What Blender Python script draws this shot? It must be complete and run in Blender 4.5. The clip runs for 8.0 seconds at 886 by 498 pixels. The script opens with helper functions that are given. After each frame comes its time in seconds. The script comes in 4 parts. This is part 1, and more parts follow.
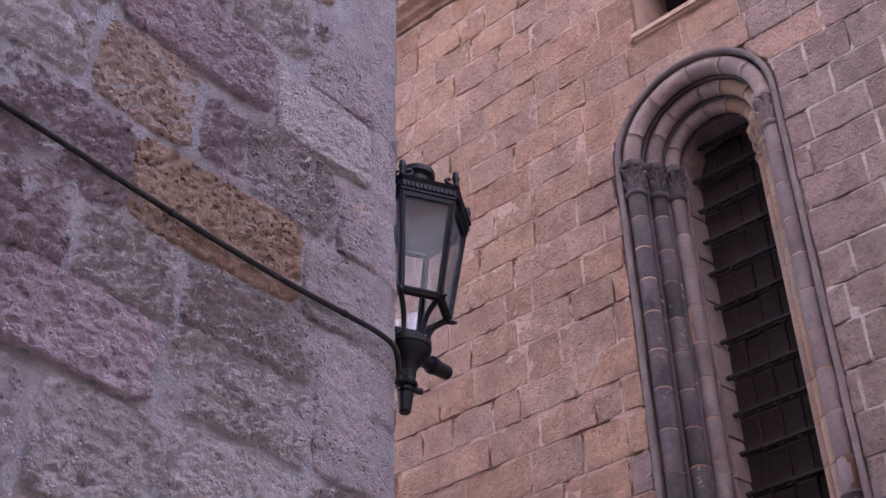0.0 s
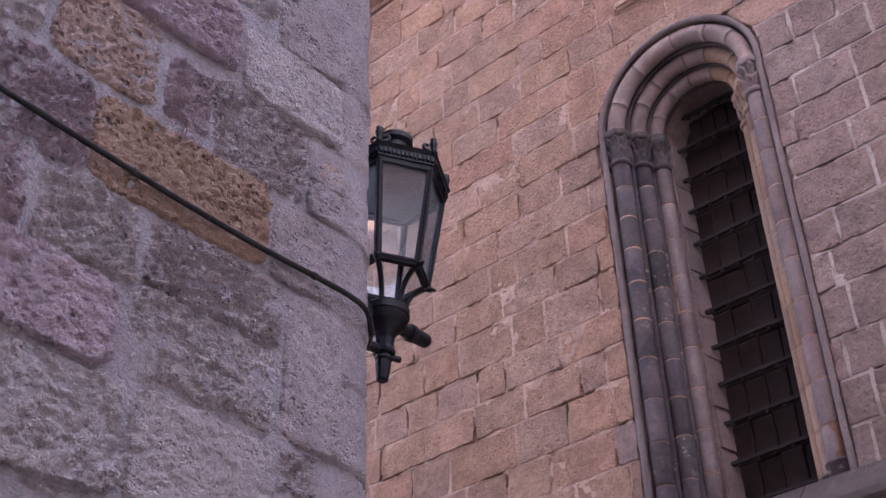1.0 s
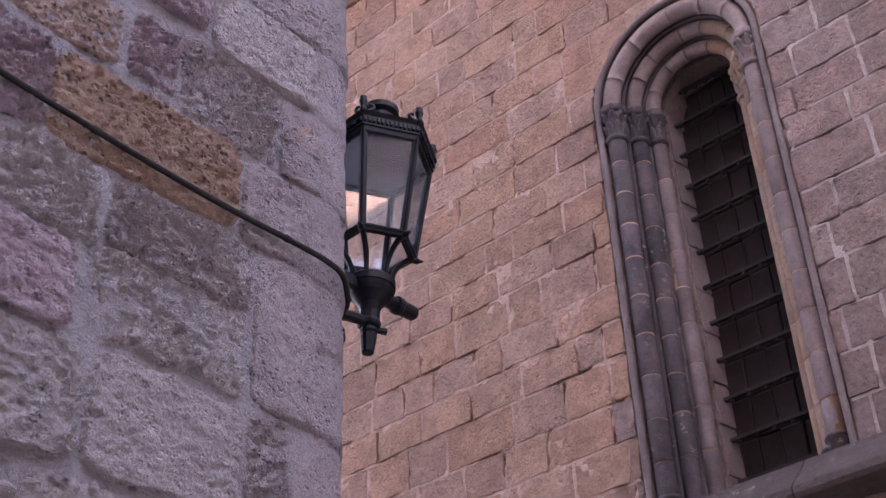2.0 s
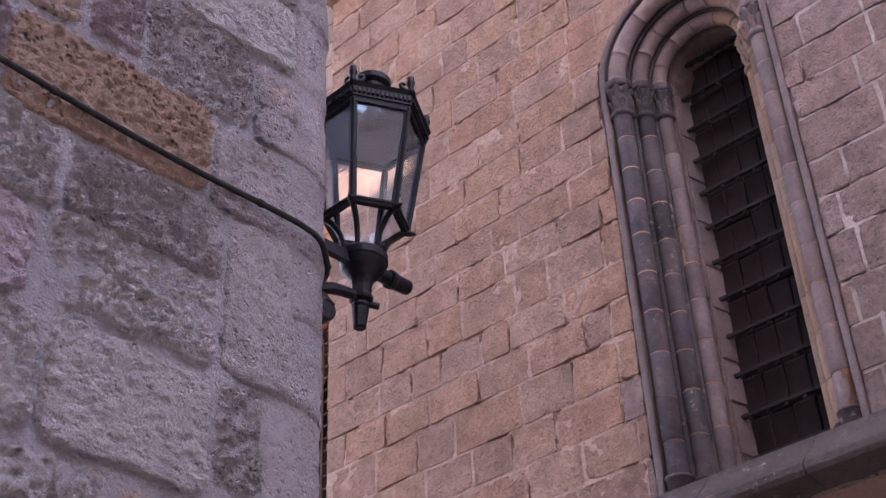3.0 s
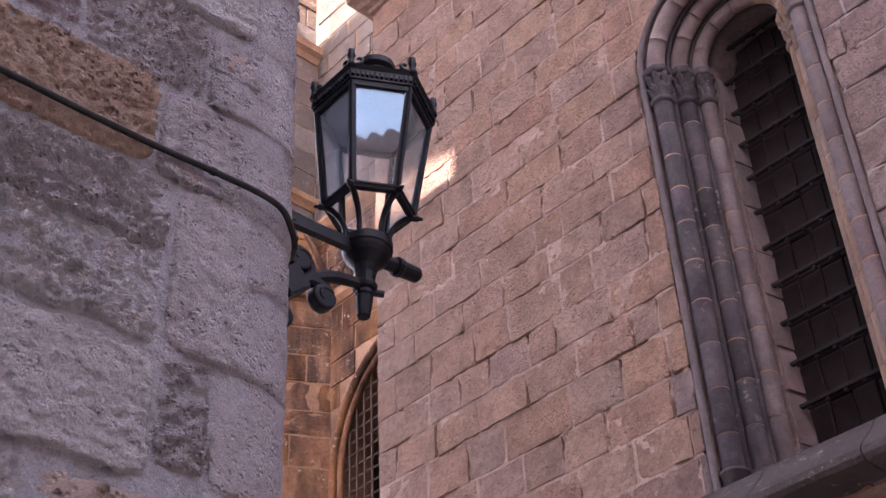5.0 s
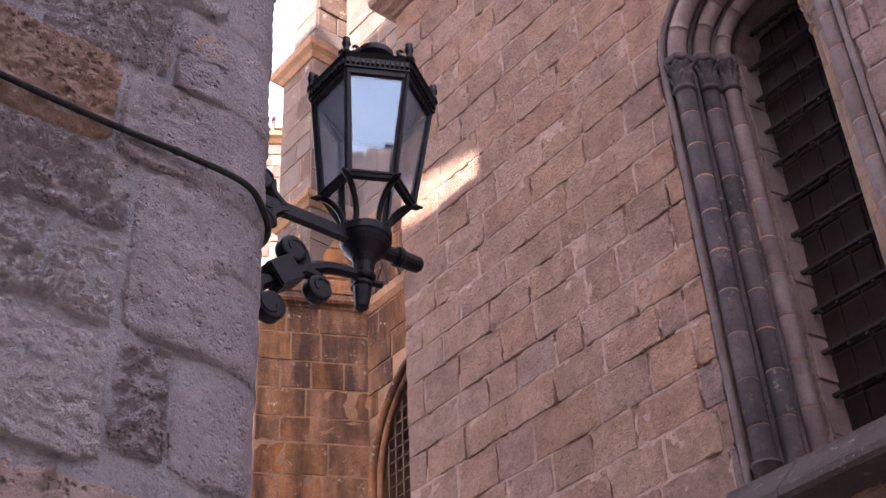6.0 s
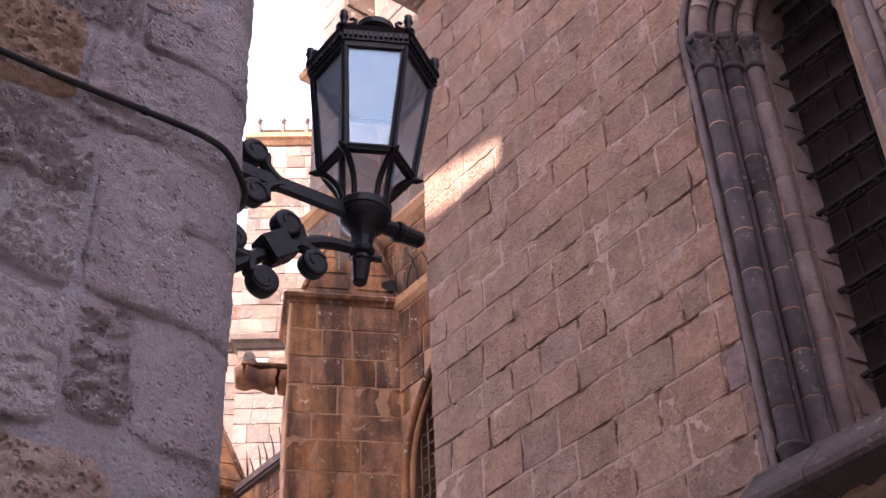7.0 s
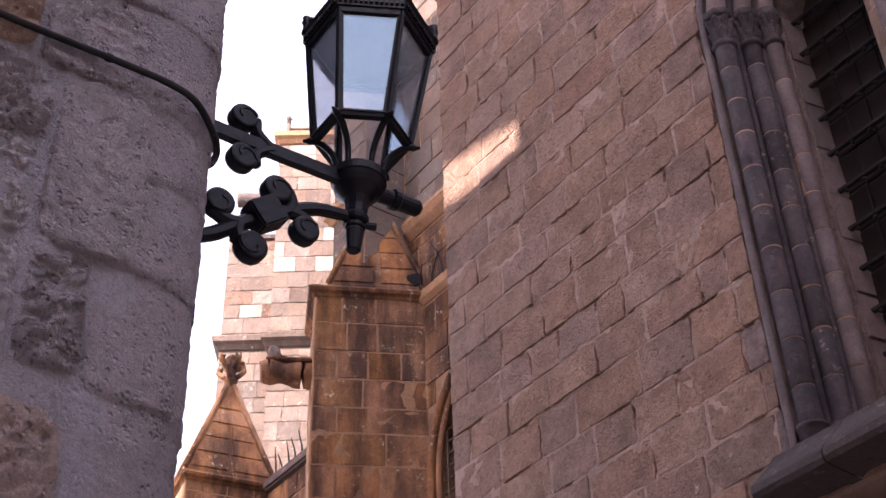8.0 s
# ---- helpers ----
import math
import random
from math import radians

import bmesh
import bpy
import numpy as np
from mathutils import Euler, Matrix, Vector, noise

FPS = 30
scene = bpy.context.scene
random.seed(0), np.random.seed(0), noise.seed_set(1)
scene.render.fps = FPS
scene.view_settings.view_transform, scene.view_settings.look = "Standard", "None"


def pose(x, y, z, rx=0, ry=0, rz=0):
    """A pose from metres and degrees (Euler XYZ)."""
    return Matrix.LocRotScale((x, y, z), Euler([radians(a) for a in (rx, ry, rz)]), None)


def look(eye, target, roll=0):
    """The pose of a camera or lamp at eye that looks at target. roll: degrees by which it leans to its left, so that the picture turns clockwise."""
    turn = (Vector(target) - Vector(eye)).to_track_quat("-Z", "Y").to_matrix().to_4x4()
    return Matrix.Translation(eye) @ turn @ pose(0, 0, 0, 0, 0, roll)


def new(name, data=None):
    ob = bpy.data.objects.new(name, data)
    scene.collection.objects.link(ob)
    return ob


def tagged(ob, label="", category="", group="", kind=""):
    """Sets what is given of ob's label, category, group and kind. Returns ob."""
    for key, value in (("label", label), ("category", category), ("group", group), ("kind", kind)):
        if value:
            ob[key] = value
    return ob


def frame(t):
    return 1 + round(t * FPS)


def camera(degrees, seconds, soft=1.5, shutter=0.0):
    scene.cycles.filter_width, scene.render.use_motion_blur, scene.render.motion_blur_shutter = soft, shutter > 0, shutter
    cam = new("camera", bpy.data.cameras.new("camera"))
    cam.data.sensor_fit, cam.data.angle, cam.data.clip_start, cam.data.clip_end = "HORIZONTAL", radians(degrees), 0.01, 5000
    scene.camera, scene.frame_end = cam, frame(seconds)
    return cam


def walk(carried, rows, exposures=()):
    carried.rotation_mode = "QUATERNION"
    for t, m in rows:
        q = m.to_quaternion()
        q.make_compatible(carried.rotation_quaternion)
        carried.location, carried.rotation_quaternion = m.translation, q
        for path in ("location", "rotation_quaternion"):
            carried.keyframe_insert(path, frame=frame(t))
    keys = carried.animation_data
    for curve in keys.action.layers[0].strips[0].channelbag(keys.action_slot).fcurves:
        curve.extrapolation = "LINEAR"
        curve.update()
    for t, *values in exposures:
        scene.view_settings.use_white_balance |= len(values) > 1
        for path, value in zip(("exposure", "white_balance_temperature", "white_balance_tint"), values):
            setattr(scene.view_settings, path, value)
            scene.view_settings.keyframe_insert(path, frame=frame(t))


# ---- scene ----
cam = camera(37.4, 8.0)
PATH = [
    (0, (3.43, -5.918, 1.894), (2.396, -4.704, 3.1), -1.2),
    (0.5, (3.431, -5.883, 1.888), (2.394, -4.659, 3.081), -1.5),
    (1, (3.412, -5.822, 1.897), (2.375, -4.584, 3.077), -1.9),
    (1.5, (3.399, -5.754, 1.893), (2.357, -4.514, 3.066), -2.1),
    (3, (3.363, -5.508, 1.906), (2.284, -4.284, 3.064), -2.7),
    (3.5, (3.357, -5.418, 1.913), (2.261, -4.212, 3.072), -2.8),
    (4, (3.353, -5.327, 1.912), (2.241, -4.145, 3.081), -3.0),
    (4.5, (3.359, -5.232, 1.903), (2.229, -4.081, 3.086), -3.0),
    (6, (3.365, -4.903, 1.897), (2.174, -3.851, 3.111), -3.2),
    (6.5, (3.353, -4.801, 1.891), (2.144, -3.775, 3.109), -3.1),
    (7, (3.338, -4.704, 1.877), (2.109, -3.705, 3.098), -2.8),
    (7.5, (3.317, -4.608, 1.865), (2.068, -3.636, 3.087), -2.2),
    (8, (3.291, -4.509, 1.85), (2.03, -3.556, 3.076), -2.1),
]
walk(cam, [(t, look(eye, target, roll)) for t, eye, target, roll in PATH],
     [(0, 3.30, 6250, 31), (4.5, 3.28, 6400, 30), (6.5, 3.04, 6650, 31), (7.5, 2.84, 6650, 32), (8, 2.66, 6650, 32)])

# ---- light ----
TO_SUN = Vector((0.20, -0.75, 0.63)).normalized()
world = bpy.data.worlds.new("world")
scene.world = world
world.use_nodes = True
wn = world.node_tree
sky = wn.nodes.new("ShaderNodeTexSky")
sky.sky_type, sky.sun_disc = "NISHITA", False
sky.sun_elevation = math.asin(TO_SUN.z)
sky.sun_rotation = math.atan2(TO_SUN.x, TO_SUN.y)
sky.dust_density, sky.air_density = 5.0, 1.0
wn.nodes["Background"].inputs["Strength"].default_value = 0.15
# thin bright haze over the blue
haze = wn.nodes.new("ShaderNodeMix")
haze.data_type = "RGBA"
haze.inputs[0].default_value = 0.6
wn.links.new(sky.outputs[0], haze.inputs[6])
haze.inputs[7].default_value = (2.3, 2.4, 2.6, 1)
wn.links.new(haze.outputs[2], wn.nodes["Background"].inputs["Color"])
sun = new("sun", bpy.data.lights.new("sun", "SUN"))
sun.data.energy, sun.data.angle, sun.data.color = 3.3, radians(0.5), (1.0, 0.94, 0.80)
sun.matrix_world = look(TO_SUN * 40, (0, 0, 0))

# ---- materials ----
def stone(name, low, high, dirt=(0.10, 0.08, 0.07), size=1.0, pits=0.0, relief=0.012, stain=0.35, wander=0.25, rough=0.9, grain=1.0, lichen=0.0, streak=0.0, mottle=0.0):
    """Weathered stone: two tones at arm's scale, fine grain, pits, stains, and a tone of its own for each piece."""
    m = bpy.data.materials.new(name)
    m.use_nodes = True
    n, l = m.node_tree.nodes, m.node_tree.links
    b = n["Principled BSDF"]
    b.inputs["Roughness"].default_value = rough
    b.inputs["Specular IOR Level"].default_value = 0.25
    at = n.new("ShaderNodeTexCoord").outputs["Object"]

    def noisy(scale, detail=6, rough_=0.6):
        t = n.new("ShaderNodeTexNoise")
        t.inputs["Scale"].default_value, t.inputs["Detail"].default_value, t.inputs["Roughness"].default_value = scale * size, detail, rough_
        l.new(at, t.inputs["Vector"])
        return t.outputs["Fac"]

    def spread(value, a, c, to0=0.0, to1=1.0):
        r = n.new("ShaderNodeMapRange")
        for k, v in zip(("From Min", "From Max", "To Min", "To Max"), (a, c, to0, to1)):
            r.inputs[k].default_value = v
        l.new(value, r.inputs["Value"])
        return r.outputs[0]

    def blend(fac, a, c, kind="MIX"):
        x = n.new("ShaderNodeMix")
        x.data_type, x.blend_type = "RGBA", kind
        for slot, v in (("Factor", fac), ("A", a), ("B", c)):
            s = [i for i in x.inputs if i.name == slot and (slot == "Factor" and i.type == "VALUE" or i.type == "RGBA")][0]
            if isinstance(v, (int, float)):
                s.default_value = v
            elif isinstance(v, tuple):
                s.default_value = (*v, 1)
            else:
                l.new(v, s)
        return [o for o in x.outputs if o.type == "RGBA"][0]

    def maths(op, a, c):
        x = n.new("ShaderNodeMath")
        x.operation = op
        for s, v in zip(x.inputs, (a, c)):
            if isinstance(v, (int, float)):
                s.default_value = v
            else:
                l.new(v, s)
        return x.outputs[0]

    own = n.new("ShaderNodeObjectInfo").outputs["Random"]
    col = blend(spread(noisy(2.3), 0.33, 0.67), low, high)
    col = blend(spread(noisy(14, 8, 0.7), 0.35, 0.7, 0.0, 0.55), col, tuple(0.72 * v for v in low))
    col = blend(spread(noisy(90, 4), 0.35, 0.7, 0.0, 0.45 * grain), col, tuple(min(0.85, 1.25 * v) for v in high))
    col = blend(spread(noisy(34, 7, 0.75), 0.50, 0.68, 0.0, 0.5 * grain), col, tuple(0.55 * v for v in low))
    col = blend(spread(noisy(1.1, 9, 0.72), 0.48, 0.68, 0.0, stain), col, dirt)
    if mottle:
        # weathered crust in patches a hand wide, and paler scoured spots
        col = blend(spread(noisy(5.2, 9, 0.68), 0.46, 0.62, 0.0, mottle), col, tuple(0.58 * v for v in low))
        col = blend(spread(noisy(6.7, 8, 0.7), 0.54, 0.68, 0.0, 0.7 * mottle), col, tuple(min(0.8, 1.32 * v) for v in high))
    if streak:
        # soot that runs down the face in broad tongues
        run = n.new("ShaderNodeMapping")
        run.inputs["Scale"].default_value = (2.6, 2.6, 0.55)
        l.new(at, run.inputs["Vector"])
        tongue = n.new("ShaderNodeTexNoise")
        tongue.inputs["Scale"].default_value, tongue.inputs["Detail"].default_value, tongue.inputs["Roughness"].default_value = 1.0, 7, 0.62
        l.new(run.outputs[0], tongue.inputs["Vector"])
        col = blend(spread(tongue.outputs["Fac"], 0.40, 0.58, 0.0, streak), col, dirt)
    if lichen:
        spots = maths("MULTIPLY", spread(noisy(9, 8, 0.8), 0.57, 0.63, 0.0, lichen), spread(noisy(1.7, 4), 0.45, 0.6))
        col = blend(spots, col, (0.58, 0.50, 0.40))
    hsv = n.new("ShaderNodeHueSaturation")
    l.new(spread(own, 0, 1, 1 - wander, 1 + wander), hsv.inputs["Value"])
    l.new(spread(maths("FRACT", maths("MULTIPLY", own, 7.31), 0.0), 0, 1, 1 - 0.9 * wander, 1 + 0.9 * wander), hsv.inputs["Saturation"])
    l.new(spread(maths("FRACT", maths("MULTIPLY", own, 3.77), 0.0), 0, 1, 0.494, 0.503), hsv.inputs["Hue"])
    l.new(col, hsv.inputs["Color"])
    l.new(hsv.outputs[0], b.inputs["Base Color"])
    high_ = maths("ADD", maths("MULTIPLY", noisy(7, 6, 0.7), 1.0), maths("ADD", maths("MULTIPLY", noisy(30, 8, 0.75), 0.75 * grain), maths("MULTIPLY", noisy(110, 4, 0.75), 0.50 * grain)))
    if pits:
        v = n.new("ShaderNodeTexVoronoi")
        v.inputs["Scale"].default_value = 34 * size
        l.new(at, v.inputs["Vector"])
        hole = maths("MULTIPLY", spread(v.outputs["Distance"], 0.0, 0.42, 1.0, 0.0), spread(noisy(8, 3), 0.45, 0.6))
        high_ = maths("SUBTRACT", high_, maths("MULTIPLY", hole, pits))
    bump = n.new("ShaderNodeBump")
    bump.inputs["Distance"].default_value, bump.inputs["Strength"].default_value = relief, 1.0
    l.new(high_, bump.inputs["Height"])
    l.new(bump.outputs[0], b.inputs["Normal"])
    return m


def plain(name, color, rough=0.5, metal=0.0, relief=0.0, scale=60):
    m = bpy.data.materials.new(name)
    m.use_nodes = True
    n, l = m.node_tree.nodes, m.node_tree.links
    b = n["Principled BSDF"]
    b.inputs["Metallic"].default_value, b.inputs["Base Color"].default_value = metal, (*color, 1)
    t = n.new("ShaderNodeTexNoise")
    t.inputs["Scale"].default_value, t.inputs["Detail"].default_value = scale, 5
    l.new(n.new("ShaderNodeTexCoord").outputs["Object"], t.inputs["Vector"])
    r = n.new("ShaderNodeMapRange")
    for k, v in zip(("From Min", "From Max", "To Min", "To Max"), (0.3, 0.7, max(0.05, rough - 0.15), min(1, rough + 0.15))):
        r.inputs[k].default_value = v
    l.new(t.outputs["Fac"], r.inputs["Value"])
    l.new(r.outputs[0], b.inputs["Roughness"])
    c = n.new("ShaderNodeHueSaturation")
    c.inputs["Color"].default_value = (*color, 1)
    r2 = n.new("ShaderNodeMapRange")
    for k, v in zip(("From Min", "From Max", "To Min", "To Max"), (0.3, 0.7, 0.75, 1.25)):
        r2.inputs[k].default_value = v
    l.new(t.outputs["Fac"], r2.inputs["Value"])
    l.new(r2.outputs[0], c.inputs["Value"])
    l.new(c.outputs[0], b.inputs["Base Color"])
    if relief:
        bump = n.new("ShaderNodeBump")
        bump.inputs["Distance"].default_value = relief
        l.new(t.outputs["Fac"], bump.inputs["Height"])
        l.new(bump.outputs[0], b.inputs["Normal"])
    return m


def lantern_glass(name="dusty_glass", dust_low=0.05, dust_high=0.13, lit_through=0.5):
    """Dusty glass: partly clear, partly a pale film of dust, with a mirror's gloss tinted sky blue."""
    m = bpy.data.materials.new(name)
    m.use_nodes = True
    n, l = m.node_tree.nodes, m.node_tree.links
    n.remove(n["Principled BSDF"])
    clear, film, gloss = (n.new("ShaderNodeBsdf" + k) for k in ("Transparent", "Diffuse", "Glossy"))
    through_film = n.new("ShaderNodeBsdfTranslucent")
    film.inputs["Color"].default_value = through_film.inputs["Color"].default_value = (0.93, 0.91, 0.95, 1)
    gloss.inputs["Roughness"].default_value = 0.02
    # blue of the reflected sky is put into the gloss colour
    gloss.inputs["Color"].default_value = (0.52, 0.78, 0.95, 1)
    t = n.new("ShaderNodeTexNoise")
    t.inputs["Scale"].default_value = 9
    l.new(n.new("ShaderNodeTexCoord").outputs["Object"], t.inputs["Vector"])
    r = n.new("ShaderNodeMapRange")
    for k, v in zip(("From Min", "From Max", "To Min", "To Max"), (0.3, 0.75, dust_low, dust_high)):
        r.inputs[k].default_value = v
    l.new(t.outputs["Fac"], r.inputs["Value"])
    dust, a, c = (n.new("ShaderNodeMixShader") for _ in range(3))
    dust.inputs[0].default_value = lit_through
    l.new(film.outputs[0], dust.inputs[1]), l.new(through_film.outputs[0], dust.inputs[2])
    l.new(r.outputs[0], a.inputs[0]), l.new(clear.outputs[0], a.inputs[1]), l.new(dust.outputs[0], a.inputs[2])
    w = n.new("ShaderNodeLayerWeight")
    w.inputs["Blend"].default_value = 0.5
    steep = n.new("ShaderNodeMath")
    steep.operation = "POWER"
    steep.inputs[1].default_value = 3.0
    l.new(w.outputs["Facing"], steep.inputs[0])
    r2 = n.new("ShaderNodeMapRange")
    for k, v in zip(("From Min", "From Max", "To Min", "To Max"), (0, 1, 0.078, 0.75)):
        r2.inputs[k].default_value = v
    l.new(steep.outputs[0], r2.inputs["Value"])
    l.new(r2.outputs[0], c.inputs[0]), l.new(a.outputs[0], c.inputs[1]), l.new(gloss.outputs[0], c.inputs[2])
    l.new(c.outputs[0], n["Material Output"].inputs[0])
    return m


CHURCH = stone("rose_sandstone", (0.328, 0.199, 0.147), (0.415, 0.270, 0.202), (0.159, 0.107, 0.087), pits=0.9, relief=0.024, stain=0.65, wander=0.13, grain=1.6, mottle=0.55)
# warmer copy of the rose stone; bounce light at the left is in it
CHURCH_WARM = stone("rose_sandstone_warmed", (0.357, 0.216, 0.155), (0.436, 0.285, 0.211), (0.194, 0.128, 0.094), pits=0.9, relief=0.024, stain=0.6, wander=0.10, grain=1.6, mottle=0.55)
CHURCH_GREY = stone("mauve_grey_sandstone", (0.235, 0.169, 0.155), (0.303, 0.229, 0.212), (0.118, 0.089, 0.088), pits=0.9, relief=0.024, stain=0.6, wander=0.13, grain=1.6, mottle=0.55)
CHURCH_MORTAR = stone("lime_mortar", (0.347, 0.225, 0.171), (0.452, 0.315, 0.247), (0.137, 0.090, 0.076), size=1.5, relief=0.016, stain=0.6)
PALE_MORTAR = stone("white_lime_pointing", (0.31, 0.25, 0.235), (0.44, 0.375, 0.355), (0.2, 0.16, 0.15), size=1.5, relief=0.012, stain=0.5)
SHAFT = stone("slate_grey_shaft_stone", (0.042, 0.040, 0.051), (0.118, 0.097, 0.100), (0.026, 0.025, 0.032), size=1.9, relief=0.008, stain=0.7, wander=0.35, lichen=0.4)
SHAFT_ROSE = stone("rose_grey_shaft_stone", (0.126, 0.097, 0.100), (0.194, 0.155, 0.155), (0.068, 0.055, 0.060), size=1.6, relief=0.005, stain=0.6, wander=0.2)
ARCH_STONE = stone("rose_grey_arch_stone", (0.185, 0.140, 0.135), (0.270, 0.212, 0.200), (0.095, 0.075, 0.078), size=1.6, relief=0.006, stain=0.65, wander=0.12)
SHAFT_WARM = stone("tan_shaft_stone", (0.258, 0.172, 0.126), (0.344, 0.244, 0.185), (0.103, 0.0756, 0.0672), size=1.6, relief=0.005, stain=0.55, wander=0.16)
SILL = stone("weathered_sill_stone", (0.066, 0.052, 0.052), (0.120, 0.096, 0.093), (0.036, 0.030, 0.031), size=1.5, relief=0.02, stain=0.65, lichen=0.5)
TOWER_MORTAR = stone("grey_lime_mortar", (0.408, 0.403, 0.455), (0.504, 0.501, 0.557), (0.322, 0.305, 0.340), size=2, pits=0.5, relief=0.020, stain=0.4, wander=0.0, mottle=0.22)
GREY = stone("grey_rubble_stone", (0.473, 0.440, 0.481), (0.630, 0.595, 0.648), (0.366, 0.333, 0.358), size=2.2, pits=2.2, relief=0.028, stain=0.22, wander=0.06, mottle=0.3)
PURPLE = stone("mauve_rubble_stone", (0.468, 0.390, 0.465), (0.596, 0.515, 0.596), (0.374, 0.300, 0.361), size=1.8, pits=1.0, relief=0.028, stain=0.25, wander=0.07, mottle=0.25)
OCHRE = stone("ochre_pitted_stone", (0.385, 0.278, 0.218), (0.495, 0.385, 0.318), (0.25, 0.180, 0.140), size=1.6, pits=3.2, relief=0.022, wander=0.04)
PITTED = stone("pitted_warm_stone", (0.450, 0.355, 0.330), (0.595, 0.485, 0.450), (0.284, 0.215, 0.194), size=1.6, pits=3.0, relief=0.022, wander=0.05)
LIGHT = stone("pale_grey_stone", (0.552, 0.531, 0.578), (0.690, 0.664, 0.719), (0.413, 0.385, 0.418), size=2.2, pits=0.8, relief=0.026, stain=0.25, wander=0.05, mottle=0.22)
SMOOTH = stone("dressed_corner_stone", (0.414, 0.385, 0.423), (0.537, 0.505, 0.549), (0.295, 0.262, 0.287), size=2.0, pits=1.5, relief=0.024, stain=0.3, wander=0.06, mottle=0.3)
GOLD = stone("golden_stained_stone", (0.272, 0.128, 0.059), (0.476, 0.244, 0.121), (0.054, 0.029, 0.021), size=1.3, pits=0.5, relief=0.022, stain=0.6, wander=0.13, lichen=0.9, streak=0.9)
GOLD_TRIM = stone("golden_moulding_stone", (0.328, 0.184, 0.099), (0.467, 0.282, 0.165), (0.089, 0.051, 0.035), relief=0.016, stain=0.75, wander=0.1, lichen=0.4, streak=0.15)
CREAM = stone("sunlit_cream_stone", (0.129, 0.096, 0.080), (0.188, 0.149, 0.128), (0.102, 0.076, 0.068), size=0.8, relief=0.02, stain=0.6, wander=0.25, lichen=0.4)
CREAM_WHITE = stone("fresh_white_limestone", (0.216, 0.189, 0.167), (0.265, 0.237, 0.216), (0.139, 0.112, 0.098), size=0.8, relief=0.008, stain=0.3, wander=0.10)
CREAM_BROWN = stone("brown_weathered_stone", (0.114, 0.078, 0.064), (0.186, 0.135, 0.110), (0.062, 0.046, 0.040), size=0.9, pits=0.6, relief=0.03, stain=0.7, wander=0.25, lichen=0.9)
TOWER_MIX = (CREAM, CREAM, CREAM_BROWN, CREAM, CREAM_WHITE, CREAM, CREAM_BROWN, CREAM, CREAM)
IRON = plain("black_painted_iron", (0.0050, 0.0062, 0.0105), 0.45, relief=0.0008)
GRILLE_IRON = plain("rusty_dark_iron", (0.011, 0.009, 0.010), 0.85, relief=0.002)
RUST = plain("rusty_lattice_iron", (0.075, 0.045, 0.03), 0.8, relief=0.002)
RUBBER = plain("black_cable_sheath", (0.007, 0.0065, 0.008), 0.75)
DARK_PANE = plain("grimy_dark_glazing_and_backing", (0.02, 0.0145, 0.0145), 0.6, relief=0.004, scale=14)
DARK_PANE.node_tree.nodes["Principled BSDF"].inputs["Specular IOR Level"].default_value = 0.08
IRON.node_tree.nodes["Principled BSDF"].inputs["Specular IOR Level"].default_value = 0.22
GLASS = lantern_glass()
PLASTER = stone("pale_house_render", (0.42, 0.34, 0.30), (0.50, 0.42, 0.37), relief=0.006, stain=0.3)
ROOF_TILE = stone("terracotta_roof_tile", (0.20, 0.11, 0.08), (0.30, 0.17, 0.12), relief=0.006)
PAVING = stone("grey_paving_stone", (0.16, 0.15, 0.145), (0.26, 0.24, 0.23), size=1.5, relief=0.006)

# ---- building helpers ----
rng = random.Random(11)


def solid(name, verts, faces, material, parent=None, label="", smooth=False):
    me = bpy.data.meshes.new(name)
    me.from_pydata([tuple(v) for v in verts], [], faces)
    me.materials.append(material)
    if smooth:
        me.polygons.foreach_set("use_smooth", [True] * len(me.polygons))
    me.validate()
    me.update()
    ob = new(name, me)
    if parent:
        ob.parent = parent
    if label:
        ob["label"] = label
    return ob


def part(name, bm, material, parent=None, label="", smooth=False):
    bmesh.ops.recalc_face_normals(bm, faces=bm.faces)
    me = bpy.data.meshes.new(name)
    bm.to_mesh(me)
    bm.free()
    me.materials.append(material)
    if smooth:
        me.polygons.foreach_set("use_smooth", [True] * len(me.polygons))
    ob = new(name, me)
    if parent:
        ob.parent = parent
    if label:
        ob["label"] = label
    return ob


def thing(name, label, category, group="", kind=""):
    return tagged(new(name), label, category, group, kind)


def add_box(bm, lo, hi, bevel=0.0, m=None):
    r = bmesh.ops.create_cube(bm, size=1.0)
    c, s = (Vector(lo) + Vector(hi)) / 2, Vector(hi) - Vector(lo)
    for v in r["verts"]:
        v.co = Vector((v.co.x * s.x + c.x, v.co.y * s.y + c.y, v.co.z * s.z + c.z))
    if bevel:
        edges = list({e for v in r["verts"] for e in v.link_edges})
        bmesh.ops.bevel(bm, geom=edges, offset=bevel, segments=2, affect="EDGES")
    return bm


def box(lo, hi, bevel=0.0):
    return add_box(bmesh.new(), lo, hi, bevel)


def lathe(profile, turns=24, start=0.0):
    """A solid of revolution round z from (radius, z) pairs."""
    bm = bmesh.new()
    rings = [[bm.verts.new((r * math.cos(start + 2 * math.pi * k / turns), r * math.sin(start + 2 * math.pi * k / turns), z)) for k in range(turns)] for r, z in profile]
    for a, b in zip(rings, rings[1:]):
        for k in range(turns):
            bm.faces.new((a[k], a[(k + 1) % turns], b[(k + 1) % turns], b[k]))
    bm.faces.new(rings[0][::-1])
    bm.faces.new(rings[-1])
    return bm


def shift(bm, m):
    bmesh.ops.transform(bm, matrix=m, verts=bm.verts)
    return bm


